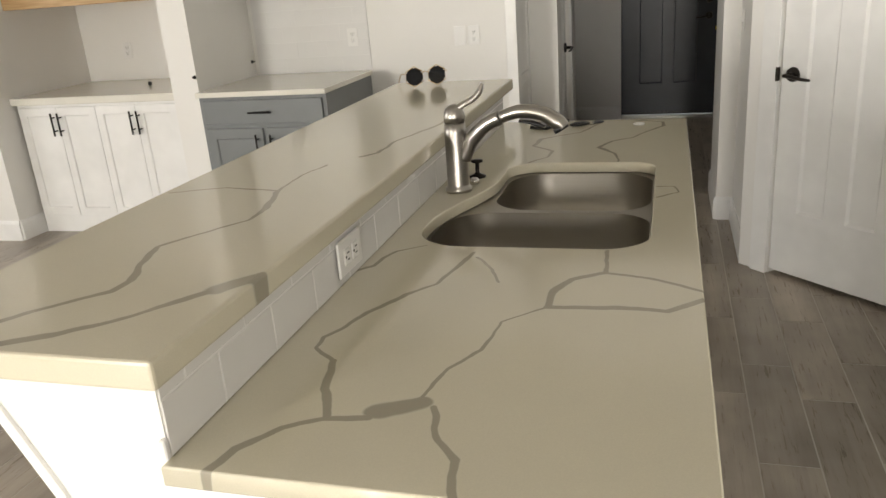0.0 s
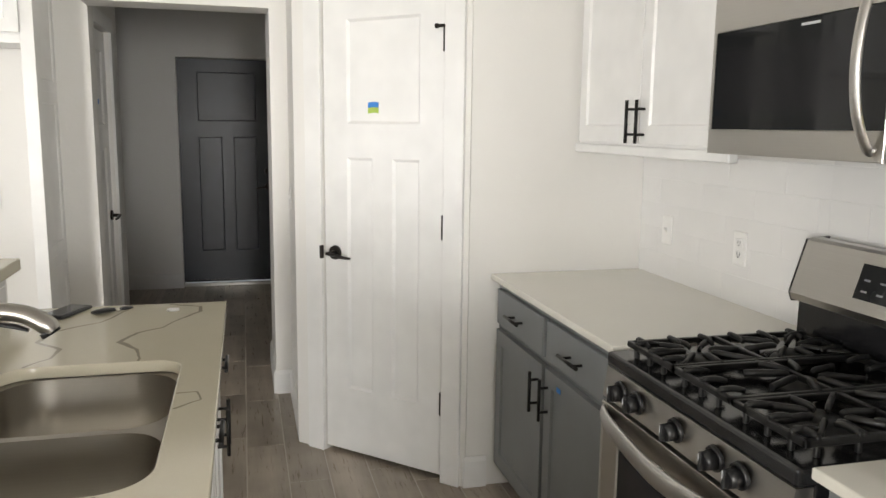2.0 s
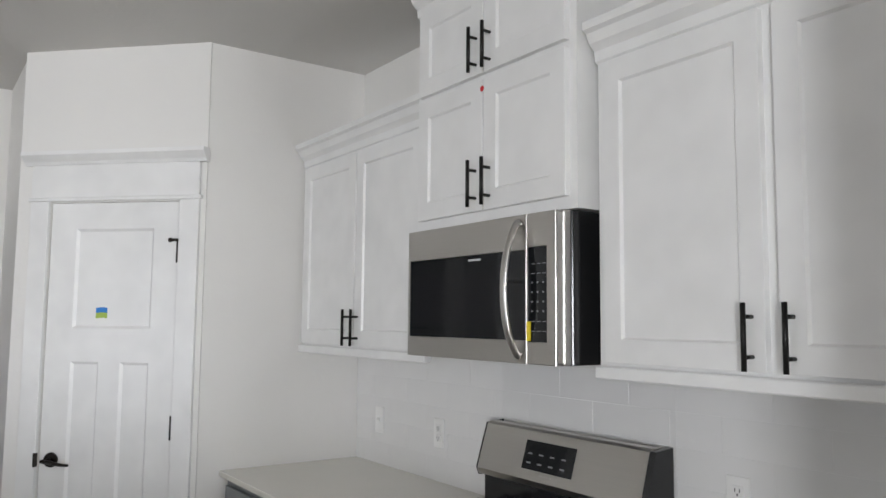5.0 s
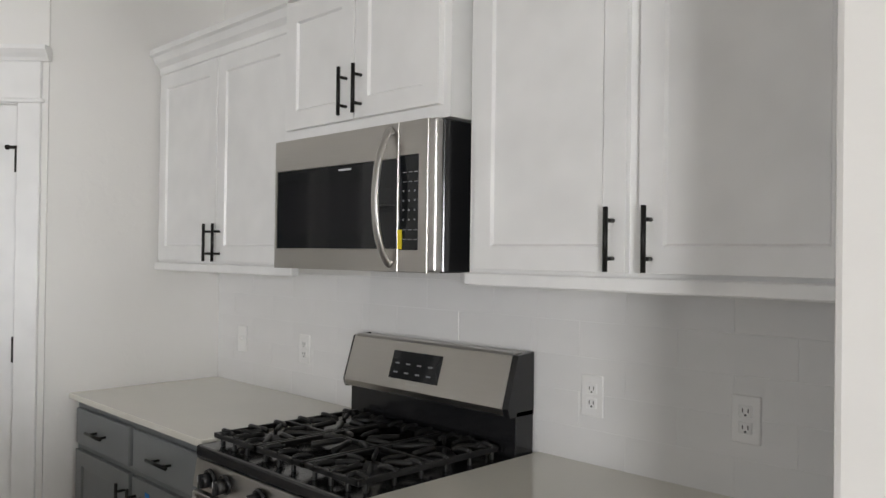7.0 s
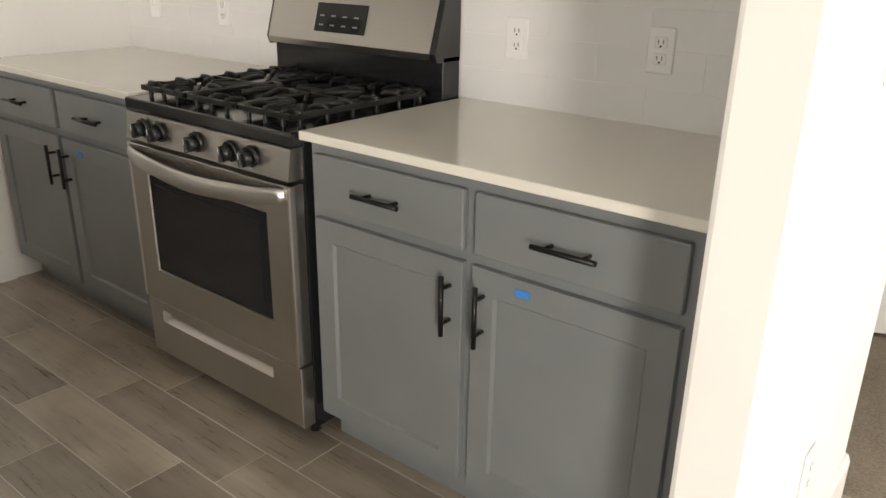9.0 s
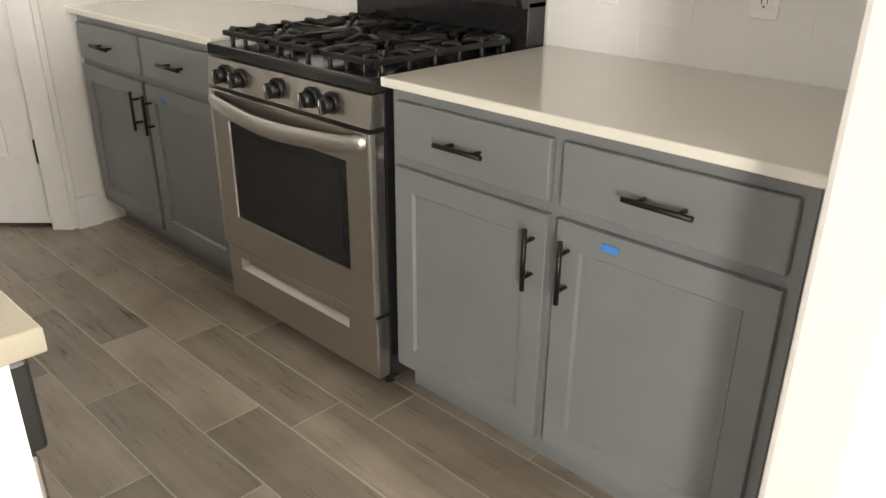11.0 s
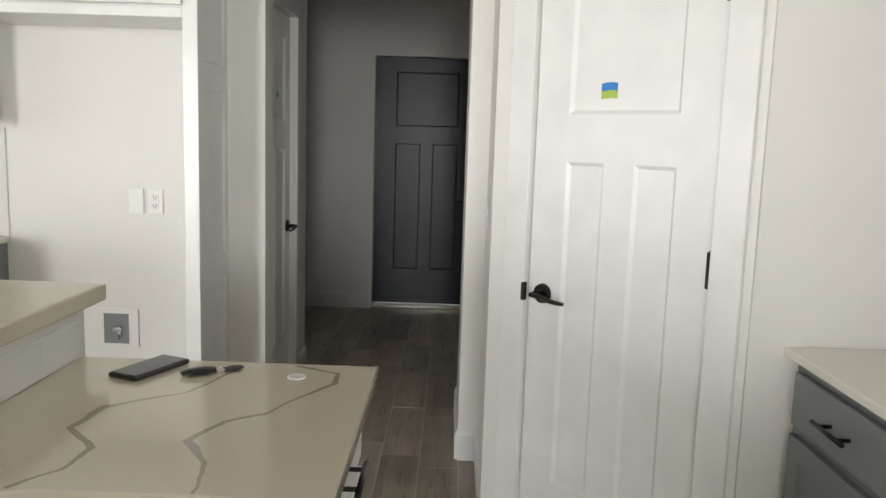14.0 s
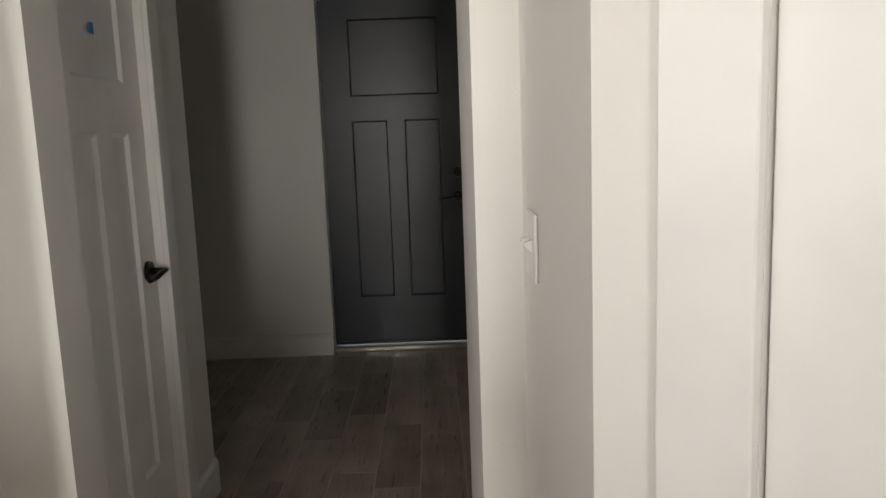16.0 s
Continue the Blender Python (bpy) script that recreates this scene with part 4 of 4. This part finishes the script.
# ---- island ----
def island_top():
    """The lower worktop with its sink cut-out."""
    cu = bpy.data.curves.new("cutout", "CURVE")
    cu.dimensions, cu.fill_mode = "2D", "BOTH"

    def loop(pts):
        s = cu.splines.new("POLY")
        s.points.add(len(pts) - 1)
        for p, (x, y) in zip(s.points, pts):
            p.co = (x, y, 0, 1)
        s.use_cyclic_u = True
    loop([(-0.603, 0.705), (0.066, 0.705), (0.066, 2.948), (-0.603, 2.948)])
    loop(SINK)
    cu.extrude, cu.bevel_depth, cu.bevel_resolution = 0.012, 0.003, 1
    tmp = bpy.data.objects.new("cutout", cu)
    scene.collection.objects.link(tmp)
    me = bpy.data.meshes.new_from_object(tmp.evaluated_get(bpy.context.evaluated_depsgraph_get()))
    bpy.data.objects.remove(tmp)
    me.transform(Matrix.Translation((0, 0, 0.900)))
    me.materials.clear()
    me.materials.append(QUARTZ_ISLAND)
    return me


def rounded(x0, x1, y0, y1, radii, n=8):
    """A rounded rectangle; radii at (x0,y0), (x1,y0), (x1,y1), (x0,y1)."""
    out = []
    for (cx, cy, a), r in zip(((x0, y0, 180), (x1, y0, 270), (x1, y1, 0), (x0, y1, 90)), radii):
        ox = cx + r if cx == x0 else cx - r
        oy = cy + r if cy == y0 else cy - r
        for i in range(n + 1):
            t = radians(a + 90 * i / n)
            out.append((ox + r * math.cos(t), oy + r * math.sin(t)))
    return out


# The cut-out is wide over the near bowl and steps in over the far one.
arcs = rounded(-0.545, -0.025, 1.538, 2.290, (0.12, 0.10, 0.07, 0.09))
far = [(x + 0.095, y) for x, y in arcs[27:]]
side = [(-0.545 + 0.095 * (3 * t * t - 2 * t ** 3), 1.70 + 0.40 * t) for t in (0.95, 0.85, 0.7, 0.55, 0.4, 0.25, 0.1)]
SINK = arcs[:27] + far + side
top = new("island_worktop", island_top())
tagged(top, "pale quartz island worktop with grey-brown veins", "countertop")


def bowl(bm, x0, x1, y0, y1, z0, z1, radii, shrink=0.10):
    """An open steel bowl with rounded walls and floor."""
    rings = []
    for k in range(7):
        t = k / 6
        ins = shrink * (1 - math.cos(t * math.pi / 2)) if k else 0.0
        z = z1 - (z1 - z0) * math.sin(t * math.pi / 2) ** 0.8
        rings.append([bm.verts.new((x, y, z)) for x, y in rounded(x0 + ins, x1 - ins, y0 + ins, y1 - ins, [max(0.02, r - ins * 0.4) for r in radii])])
    n = len(rings[0])
    for a, b in zip(rings, rings[1:]):
        for i in range(n):
            bm.faces.new((a[i], b[i], b[(i + 1) % n], a[(i + 1) % n])).smooth = True
    bm.faces.new(rings[-1]).smooth = True
    return rings[0]


sink = thing("double_sink", pose(-0.27, 1.92, 0.70), "undermount stainless steel double-bowl sink in the island", "sink")


def at_sink(bm):
    bm.transform(Matrix.Translation((0.27, -1.92, -0.70)))
    return bm


bm = bmesh.new()
bowl(bm, -0.535, -0.033, 1.546, 1.885, 0.690, 0.882, (0.12, 0.12, 0.09, 0.12))
part("near_bowl", at_sink(bm), STEEL_S, sink, "deep satin steel bowl")
bm = bmesh.new()
bowl(bm, -0.440, -0.033, 1.908, 2.282, 0.700, 0.882, (0.10, 0.09, 0.11, 0.12))
part("far_bowl", at_sink(bm), STEEL_S, sink, "satin steel bowl")
# flange with the two bowl mouths
cu = bpy.data.curves.new("rim", "CURVE")
cu.dimensions, cu.fill_mode = "2D", "BOTH"
for pts in ([(-0.575, 1.515), (0.012, 1.515), (0.012, 2.325), (-0.575, 2.325)], rounded(-0.535, -0.033, 1.546, 1.885, (0.12, 0.12, 0.09, 0.12)), rounded(-0.440, -0.033, 1.908, 2.282, (0.10, 0.09, 0.11, 0.12))):
    s = cu.splines.new("POLY")
    s.points.add(len(pts) - 1)
    for p, (x, y) in zip(s.points, pts):
        p.co = (x, y, 0, 1)
    s.use_cyclic_u = True
cu.extrude = 0.001
tmp = bpy.data.objects.new("rim", cu)
scene.collection.objects.link(tmp)
me = bpy.data.meshes.new_from_object(tmp.evaluated_get(bpy.context.evaluated_depsgraph_get()))
bpy.data.objects.remove(tmp)
me.transform(Matrix.Translation((0.27, -1.92, 0.8825 - 0.70)))
me.materials.clear()
me.materials.append(STEEL_S)
rim = new("rim", me)
rim.parent = sink
for x, y, z in ((-0.27, 1.72, 0.691), (-0.24, 2.10, 0.701)):
    bm = bmesh.new()
    lathe(bm, [(0.055, 0.0), (0.054, 0.003), (0.040, 0.002), (0.036, -0.004), (0.008, -0.004), (0.006, 0.006), (0.002, 0.007)], 24, (x, y, z))
    part("drain", at_sink(bm), CHROME, sink, "round steel basket drain")

# knee wall and bar
structure("wall_knee", box(-0.735, -0.612, 0.735, 2.985, 0, 1.029), WALL, "white knee wall carrying the raised bar", "wall")
WING = [(-0.606, 0.0), (-0.606, 1.029), (-0.905, 1.029), (-0.740, 0.715), (-0.740, 0.0)]
structure("trim_knee_end", prism(bmesh.new(), WING, 0.722, 0.735, 1), TRIM, "white end board of the knee wall", "trim")
structure("trim_knee_edge", prism(bmesh.new(), [(-0.905, 1.029), (-0.885, 1.029), (-0.720, 0.715), (-0.720, 0.0), (-0.740, 0.0), (-0.740, 0.715)], 0.716, 0.722, 1), TRIM, "white edge band of the end board", "trim")
structure("trim_splash_end", box(-0.612, -0.602, 0.712, 0.722, 0.9155, 0.945, 0.002), TRIM, "white end of the tile", "trim")
single("bar_top", box(-1.055, -0.578, 0.690, 3.030, 1.030, 1.070, bev=0.005, seg=2), QUARTZ_BAR, "raised quartz bar top with grey-brown veins", "countertop")
for y in (1.85, 2.7):
    bm = bmesh.new()
    prism(bm, [(-0.735, 1.029), (-0.93, 1.029), (-0.93, 1.0), (-0.76, 0.76), (-0.735, 0.76)], y - 0.02, y + 0.02, 1)
    single("bracket", bm, TRIM, "white bar support bracket under the overhang", "bracket", "bar brackets")

# cabinets facing the aisle
ISL = pose(-0.58, 0.735, 0, 0, 0, 90)
structure("trim_island_end", box(-0.606, 0.035, 0.717, 0.735, 0, 0.884), TRIM, "white end panel of the island", "trim")


def dishwasher(m):
    w, d = 0.60, 0.600
    ob = thing("dishwasher", m, "stainless dishwasher with black control strip", "dishwasher")
    part("body", box(0.004, w - 0.004, -d + 0.02, 0, 0.10, 0.868), RUBBER, ob)
    part("toe_kick", box(0.004, w - 0.004, -d + 0.07, -0.1, 0.0, 0.10), RUBBER, ob)
    part("door", box(0.004, w - 0.004, -d - 0.028, -d + 0.018, 0.115, 0.745, 0.004), STEEL_Y, ob, "brushed steel door")
    cs = part("control_strip", box(0.004, w - 0.004, -d - 0.040, -d + 0.018, 0.750, 0.866, 0.006, seg=2), RUBBER, ob, "black control strip")
    part("handle_pocket", box(0.2, w - 0.2, -d - 0.041, -d - 0.036, 0.770, 0.800, 0.002), HOLE, cs)


dishwasher(ISL)
base_cabinet(pose(-0.58, 1.340, 0, 0, 0, 90), 0.985, CABW, "white base cabinet under the sink", doors=2, drawers=2, open_top=True, group="island cabinets")
base_cabinet(pose(-0.58, 2.330, 0, 0, 0, 90), 0.600, CABW, "white base cabinet at the end of the island", doors=2, drawers=1, group="island cabinets")

# faucet
FX, FY, FZ = -0.540, 1.985, 0.915
fa = thing("kitchen_faucet", pose(FX, FY, FZ), "brushed nickel pull-out faucet with a top lever", "faucet")
bm = bmesh.new()
lathe(bm, [(0.036, 0.0), (0.036, 0.010), (0.031, 0.014), (0.030, 0.020), (0.029, 0.16), (0.028, 0.185)], 28)
part("body", bm, NICKEL, fa)
bm = bmesh.new()
lathe(bm, [(0.028, 0.187), (0.028, 0.205), (0.024, 0.222), (0.012, 0.232), (0.003, 0.234)], 28)
cap = part("cap", bm, NICKEL, fa)
bm = bmesh.new()
tube(bm, [(0.0, 0.0, 0.215), (0.026, 0.006, 0.232), (0.050, 0.012, 0.244), (0.068, 0.016, 0.262), (0.076, 0.018, 0.284)], [0.016, 0.013, 0.012, 0.013, 0.006], 12, 0.7)
part("lever", bm, NICKEL, cap, "upswept nickel lever")
bm = bmesh.new()
tube(bm, [(0.018, 0.0, 0.090), (0.045, -0.002, 0.140), (0.085, -0.005, 0.178), (0.125, -0.008, 0.198)], [0.022, 0.020, 0.019, 0.019], 16)
sp = part("spout", bm, NICKEL, fa)
bm = bmesh.new()
tube(bm, [(0.128, -0.008, 0.199), (0.180, -0.012, 0.213), (0.235, -0.016, 0.207), (0.275, -0.020, 0.185), (0.290, -0.021, 0.170)], [0.019, 0.021, 0.022, 0.024, 0.020], 16, 0.85)
sh = part("spray_head", bm, NICKEL, sp, "nickel pull-out spray head")
bm = bmesh.new()
tube(bm, [(0.175, -0.012, 0.188), (0.210, -0.014, 0.183), (0.242, -0.017, 0.173)], [0.008, 0.011, 0.007], 10, 0.5)
part("spray_button", bm, RUBBER, sh)
bm = bmesh.new()
cyl(bm, (0.280, -0.020, 0.174), (0.286, -0.0205, 0.164), 0.021, 0.020, 18)
part("nozzle", bm, RUBBER, sh)
bm = bmesh.new()
lathe(bm, [(0.024, 0.0), (0.024, 0.004), (0.010, 0.010), (0.006, 0.014), (0.006, 0.042), (0.017, 0.044), (0.017, 0.050), (0.004, 0.052)], 20)
single("stopper", bm, BRONZE, "dark metal drain stopper standing on the worktop", "sink stopper", "", pose(-0.520, 2.125, 0.9155))
bm = bmesh.new()
lathe(bm, [(0.013, 0.0), (0.013, 0.010), (0.009, 0.016), (0.003, 0.018)], 14)
single("air_switch", bm, CHROME, "small chrome button beside the faucet", "button", "", pose(-0.512, 2.055, 0.9155))

# island outlet on the tile, lying on its side
outlet(pose(-0.5985, 1.335, 0.972, 0, 90, 90), label="white duplex outlet set sideways in the tile")


# ---- things on the island ----
def sunglasses(m):
    ob = thing("sunglasses", m, "gold-wire sunglasses with hexagonal smoked lenses", "sunglasses")
    for s in (-1, 1):
        bm = bmesh.new()
        poly = [(0.033 * math.cos(radians(60 * i + 30)) * 0.98 + s * 0.038, 0.034 + 0.033 * math.sin(radians(60 * i + 30))) for i in range(6)]
        prism(bm, poly, -0.001, 0.001, 1)
        bmesh.ops.bevel(bm, geom=[e for e in bm.edges if abs(e.verts[0].co.y - e.verts[1].co.y) > 0.001], offset=0.006, segments=2, affect="EDGES")
        part("lens", bm, LENS, ob, "dark smoked lens")
        bm = bmesh.new()
        tube(bm, [(s * 0.072, 0.0, 0.045), (s * 0.073, 0.05, 0.040), (s * 0.072, 0.10, 0.020), (s * 0.070, 0.135, 0.004)], [0.0016, 0.0014, 0.002, 0.002], 6, 1, 5)
        part("temple", bm, BRASS, ob, "thin gold temple")
        bm = bmesh.new()
        tube(bm, [(u, 0, v) for u, v in poly + poly[:2]], [0.0015, 0.0015], 6, 1, 1)
        part("rim", bm, BRASS, ob)
    bm = bmesh.new()
    tube(bm, [(-0.012, 0, 0.044), (0, -0.004, 0.050), (0.012, 0, 0.044)], [0.0015, 0.0015], 6)
    part("bridge", bm, BRASS, ob)


sunglasses(pose(-0.890, 2.90, 1.0715, 0, 0, 28) @ Matrix.Scale(1.15, 4))
ph = thing("smartphone", pose(-0.415, 2.865, 0.9155, 0, 0, -23), "black smartphone in a dark case lying flat", "phone")
part("case", box(-0.038, 0.038, -0.080, 0.080, 0, 0.011, bev=0.004, seg=2), RUBBER, ph)
part("screen", box(-0.033, 0.033, -0.074, 0.074, 0.0105, 0.0118), SCREEN, ph, "dark glass screen")
kf = thing("car_key", pose(-0.305, 2.845, 0.9155, 0, 0, -55), "black car key fob with a key ring", "key")
bm = bmesh.new()
tube(bm, [(0, -0.035, 0.007), (0, -0.015, 0.008), (0, 0.015, 0.008), (0, 0.036, 0.007)], [0.010, 0.017, 0.018, 0.012], 14, 0.42)
part("fob", bm, RUBBER, kf)
bm = bmesh.new()
tube(bm, [(0.012 * math.cos(a), 0.048 + 0.012 * math.sin(a), 0.004 + 0.003 * math.sin(a)) for a in [i * 0.7 for i in range(10)]], [0.0012, 0.0012], 6, 1, 3)
part("ring", bm, CHROME, kf, "steel key ring")
bm = bmesh.new()
tube(bm, [(0.0, 0.055, 0.004), (0.006, 0.075, 0.006), (0.0, 0.095, 0.004)], [0.009, 0.013, 0.008], 12, 0.4)
part("tag", bm, CABG_IN, kf)
bm = bmesh.new()
lathe(bm, [(0.019, 0.0), (0.020, 0.002), (0.019, 0.004), (0.014, 0.0045), (0.012, 0.003), (0.002, 0.003)], 24)
single("coaster_disc", bm, PLASTIC, "small round white plastic plug cap on the worktop", "cap", "", pose(-0.095, 2.845, 0.9155))

# ---- fridge space, bar cabinets, built-ins ----
ob = thing("fridge_surround", pose(-1.85, 4.868, 0), "white fridge surround with a shaker side panel", "cabinet")
bm = bmesh.new()
W, D = 1.03, 0.445
B(bm, W - 0.016, W - 0.001, -D + 0.02, -0.03, 0, 2.45)
part("side_panel", bm, CABW, ob)
for a, b in ((0.02, 0.83), (0.83, 1.66), (1.66, 2.44)):
    bm = shaker(D - 0.05, b - a - 0.002, t=0.010, rail=0.055, depth=0.006)
    bm.transform(pose(W - 0.001, -D + 0.022, a, 0, 0, 90))
    part("shaker_panel", bm, CABW, ob)
part("front_stile", box(W - 0.052, W + 0.010, -D, -D + 0.02, 0, 2.45, 0.002), CABW, ob)
part("bridge_cabinet", box(0.045, W - 0.052, -D + 0.012, 0, 1.885, 2.45), CABW, ob)
part("bottom_rail", box(0.045, W - 0.052, -D, -D + 0.02, 1.875, 1.915, 0.002), CABW, ob)
for i in range(2):
    dw = (W - 0.097) / 2 - 0.006
    d = front("cabinet_door", shaker(dw, 0.50), CABW, ob, 0.050 + i * (dw + 0.008), -D, 1.925)
bm = bmesh.new()
B(bm, -0.095, 0.095, -0.008, 0.0, -0.095, 0.095, 0.002)
bx = thing("water_box", pose(-1.345, 4.867, 0.49), "white recessed ice-maker water box with a valve", "valve box")
part("flange", bm, PLASTIC, bx)
# No hollow here: a flat plate whose grey paints the shade inside the box.
part("recess_shade", box(-0.070, 0.050, -0.0092, -0.0082, -0.075, 0.070), CABG, bx, "flat grey plate standing for shade inside the box")
bm = bmesh.new()
cyl(bm, (0.005, -0.012, -0.05), (0.005, -0.012, 0.0), 0.009, None, 12)
cyl(bm, (0.005, -0.012, 0.0), (0.005, -0.030, 0.0), 0.012, None, 12)
B(bm, -0.016, 0.026, -0.036, -0.028, -0.006, 0.006, 0.002)
part("valve", bm, CHROME, bx, "small chrome stop valve")

bar = base_cabinet(pose(-2.685, 4.866, 0), 0.820, CABG, "grey base cabinet with one drawer beside the fridge space", doors=2, drawers=1, depth=0.745, group="bar cabinet")
upper_cabinet(pose(-2.66, 4.858, 0), 0.795, 1.46, 2.285, 0.308, "white wall cabinet above the tiled bar backsplash", [(1.477, 2.255, 1.57)])
single("worktop", box(-2.688, -1.852, 4.085, 4.866, 0.885, 0.915, bev=0.003), QUARTZ, "white quartz worktop on the bar cabinet", "countertop", "worktops")
wb = thing("built_in_cupboard", pose(-4.10, 4.96, 0), "white built-in cupboard with four shaker doors", "cabinet")
part("body", box(0, 1.225, -0.76, 0, 0.0, 0.865), CABW, wb)
for i in range(4):
    dw = 1.185 / 4 - 0.006
    x = 0.02 + i * (1.185 / 4) + 0.003
    d = front("cabinet_door", shaker(dw, 0.72, rail=0.05), CABW, wb, x, -0.76, 0.125)
    pull(d, x + dw - 0.022 if i % 2 == 0 else x + 0.022, 0.74, -0.779, True)
single("worktop", box(-4.118, -2.872, 4.165, 4.966, 0.866, 0.912, bev=0.004), QUARTZ, "thick white top of the built-in cupboard", "countertop", "worktops")
sv = single("floating_shelf", box(-4.118, -2.872, 4.30, 4.966, 1.455, 1.545, bev=0.003), OAK, "raw oak floating shelf above the cupboard", "shelf")
for x, y, z in ((-3.35, 4.60, 0.912),):
    bm = bmesh.new()
    lathe(bm, [(0.012, 0.0), (0.012, 0.02), (0.004, 0.025)], 10)
    single("cable_plug", bm, BLACK, "small black cable end on the cupboard top", "plug", "", pose(x, y, z + 0.0005))

for m in (pose(-2.6895, 4.820, 1.010, 0, 90, 0), pose(-2.700, 4.1395, 1.003, 90, 0, 0)):
    single("cable_stub", lathe(bmesh.new(), [(0.011, 0.0), (0.011, 0.006), (0.005, 0.008), (0.004, 0.026), (0.001, 0.027)], 12), BLACK, "short black cable stub poking out of the wall pier", "cable", "cable stubs", m)


# ---- pieces: backsplash and floor tiles ----
def tile_mesh(name, w, h, t, mat, bev):
    """A tile lying in x and z, its face towards -y."""
    bm = box(-w / 2, w / 2, -t, 0, -h / 2, h / 2)
    fr = [e for e in bm.edges if all(v.co.y < -t + 1e-6 for v in e.verts)]
    bmesh.ops.bevel(bm, geom=fr, offset=bev, segments=1, affect="EDGES")
    return mesh_of(name, bm, mat)


def tiled(parent_name, m, length, z0, z1, w, h, gap, label, count=300, phase=0.0):
    """A running-bond field of tiles on a wall; cut tiles at the ends."""
    wall = structure(parent_name, box(0, length, -0.0080, 0.001, z0, z1), WGROUT, label, "backsplash")
    wall.matrix_basis = m
    cache = {}
    made = 0
    row = 0
    z = z0
    while z < z1 - 0.008:
        hh = min(h, z1 - z - 0.001)
        x = -(w + gap) * ((0.5 if row % 2 else 0.0) + phase)
        while x < length:
            a, b = max(x, 0.0), min(x + w, length)
            if b - a > 0.012 and made < count:
                key = (round(b - a, 3), round(hh, 3))
                if key not in cache:
                    cache[key] = tile_mesh("tile", b - a, hh, 0.007, GLAZE, 0.0006)
                t = new("tile", cache[key])
                t.parent = wall
                t.location = ((a + b) / 2, -0.002, z + hh / 2)
                t.rotation_euler = (random.uniform(-0.002, 0.002), 0, random.uniform(-0.002, 0.002))
                made += 1
            x += w + gap
        z += h + gap
        row += 1


tiled("backsplash_island", pose(-0.6118, 0.725, 0, 0, 0, 90), 2.215, 0.916, 1.0285, 0.1565, 0.079, 0.004, "white subway tile backsplash under the bar", phase=0.14)
tiled("backsplash_left", pose(1.7785, 3.248, 0, 0, 0, -90), 1.10, 0.916, 1.417, 0.300, 0.0985, 0.0015, "white subway tile backsplash behind the worktop")
tiled("backsplash_range", pose(1.7785, 2.148, 0, 0, 0, -90), 0.776, 0.916, 1.447, 0.300, 0.0985, 0.0015, "white subway tile backsplash behind the range")
tiled("backsplash_right", pose(1.7785, 1.372, 0, 0, 0, -90), 1.106, 0.916, 1.417, 0.300, 0.0985, 0.0015, "white subway tile backsplash beside the wall end")
tiled("backsplash_bar", pose(-2.658, 4.869, 0), 0.806, 0.916, 1.42, 0.200, 0.098, 0.003, "white subway tile backsplash above the bar cabinet")

# Floor planks run along y, staggered by a third. Near ones are single pieces, the rest one mesh.
PW, PL, PG = 0.1755, 0.638, 0.004
bm = box(-PW / 2 + PG / 2, PW / 2 - PG / 2, -PL / 2 + PG / 2, PL / 2 - PG / 2, -0.008, 0.0)
bmesh.ops.bevel(bm, geom=[e for e in bm.edges if all(v.co.z > -1e-6 for v in e.verts)], offset=0.0012, segments=1, affect="EDGES")
plank = mesh_of("plank", bm, FLOORT)
verts, faces = [], []
made = 0
for i in range(-37, 12):
    x = -0.06 + (i + 0.5) * PW
    if x < -6.2 or x > 1.79:
        continue
    off = (0.517, 0.321, 0.671, 0.301, 0.749)[i % 5] * PL
    for j in range(-8, 14):
        y = 4.94 + off + (j - 6 + 0.5) * PL
        if y < -4.2 or y > 8.0:
            continue
        near = -0.9 < x < 1.3 and -0.2 < y < 7.9 and not (-0.75 < x < 0.0 and 0.8 < y < 2.8)
        if near and made < 300:
            t = new("plank", plank)
            t.parent = floor
            t.location = (x, y, random.uniform(-0.0004, 0.0004))
            made += 1
        else:
            a, b = PW / 2 - PG / 2, PL / 2 - PG / 2
            k = len(verts)
            for z in (-0.0085, -0.0003):
                verts += [(x - a, y - b, z), (x + a, y - b, z), (x + a, y + b, z), (x - a, y + b, z)]
            faces += [(k + 4, k + 5, k + 6, k + 7), (k, k + 1, k + 5, k + 4), (k + 1, k + 2, k + 6, k + 5), (k + 2, k + 3, k + 7, k + 6), (k + 3, k, k + 4, k + 7)]
me = bpy.data.meshes.new("plank_field")
me.from_pydata(verts, [], faces)
me.materials.append(FLOORT)
pf = new("plank_field", me)
pf.parent = floor
tagged(pf, kind="stuff")
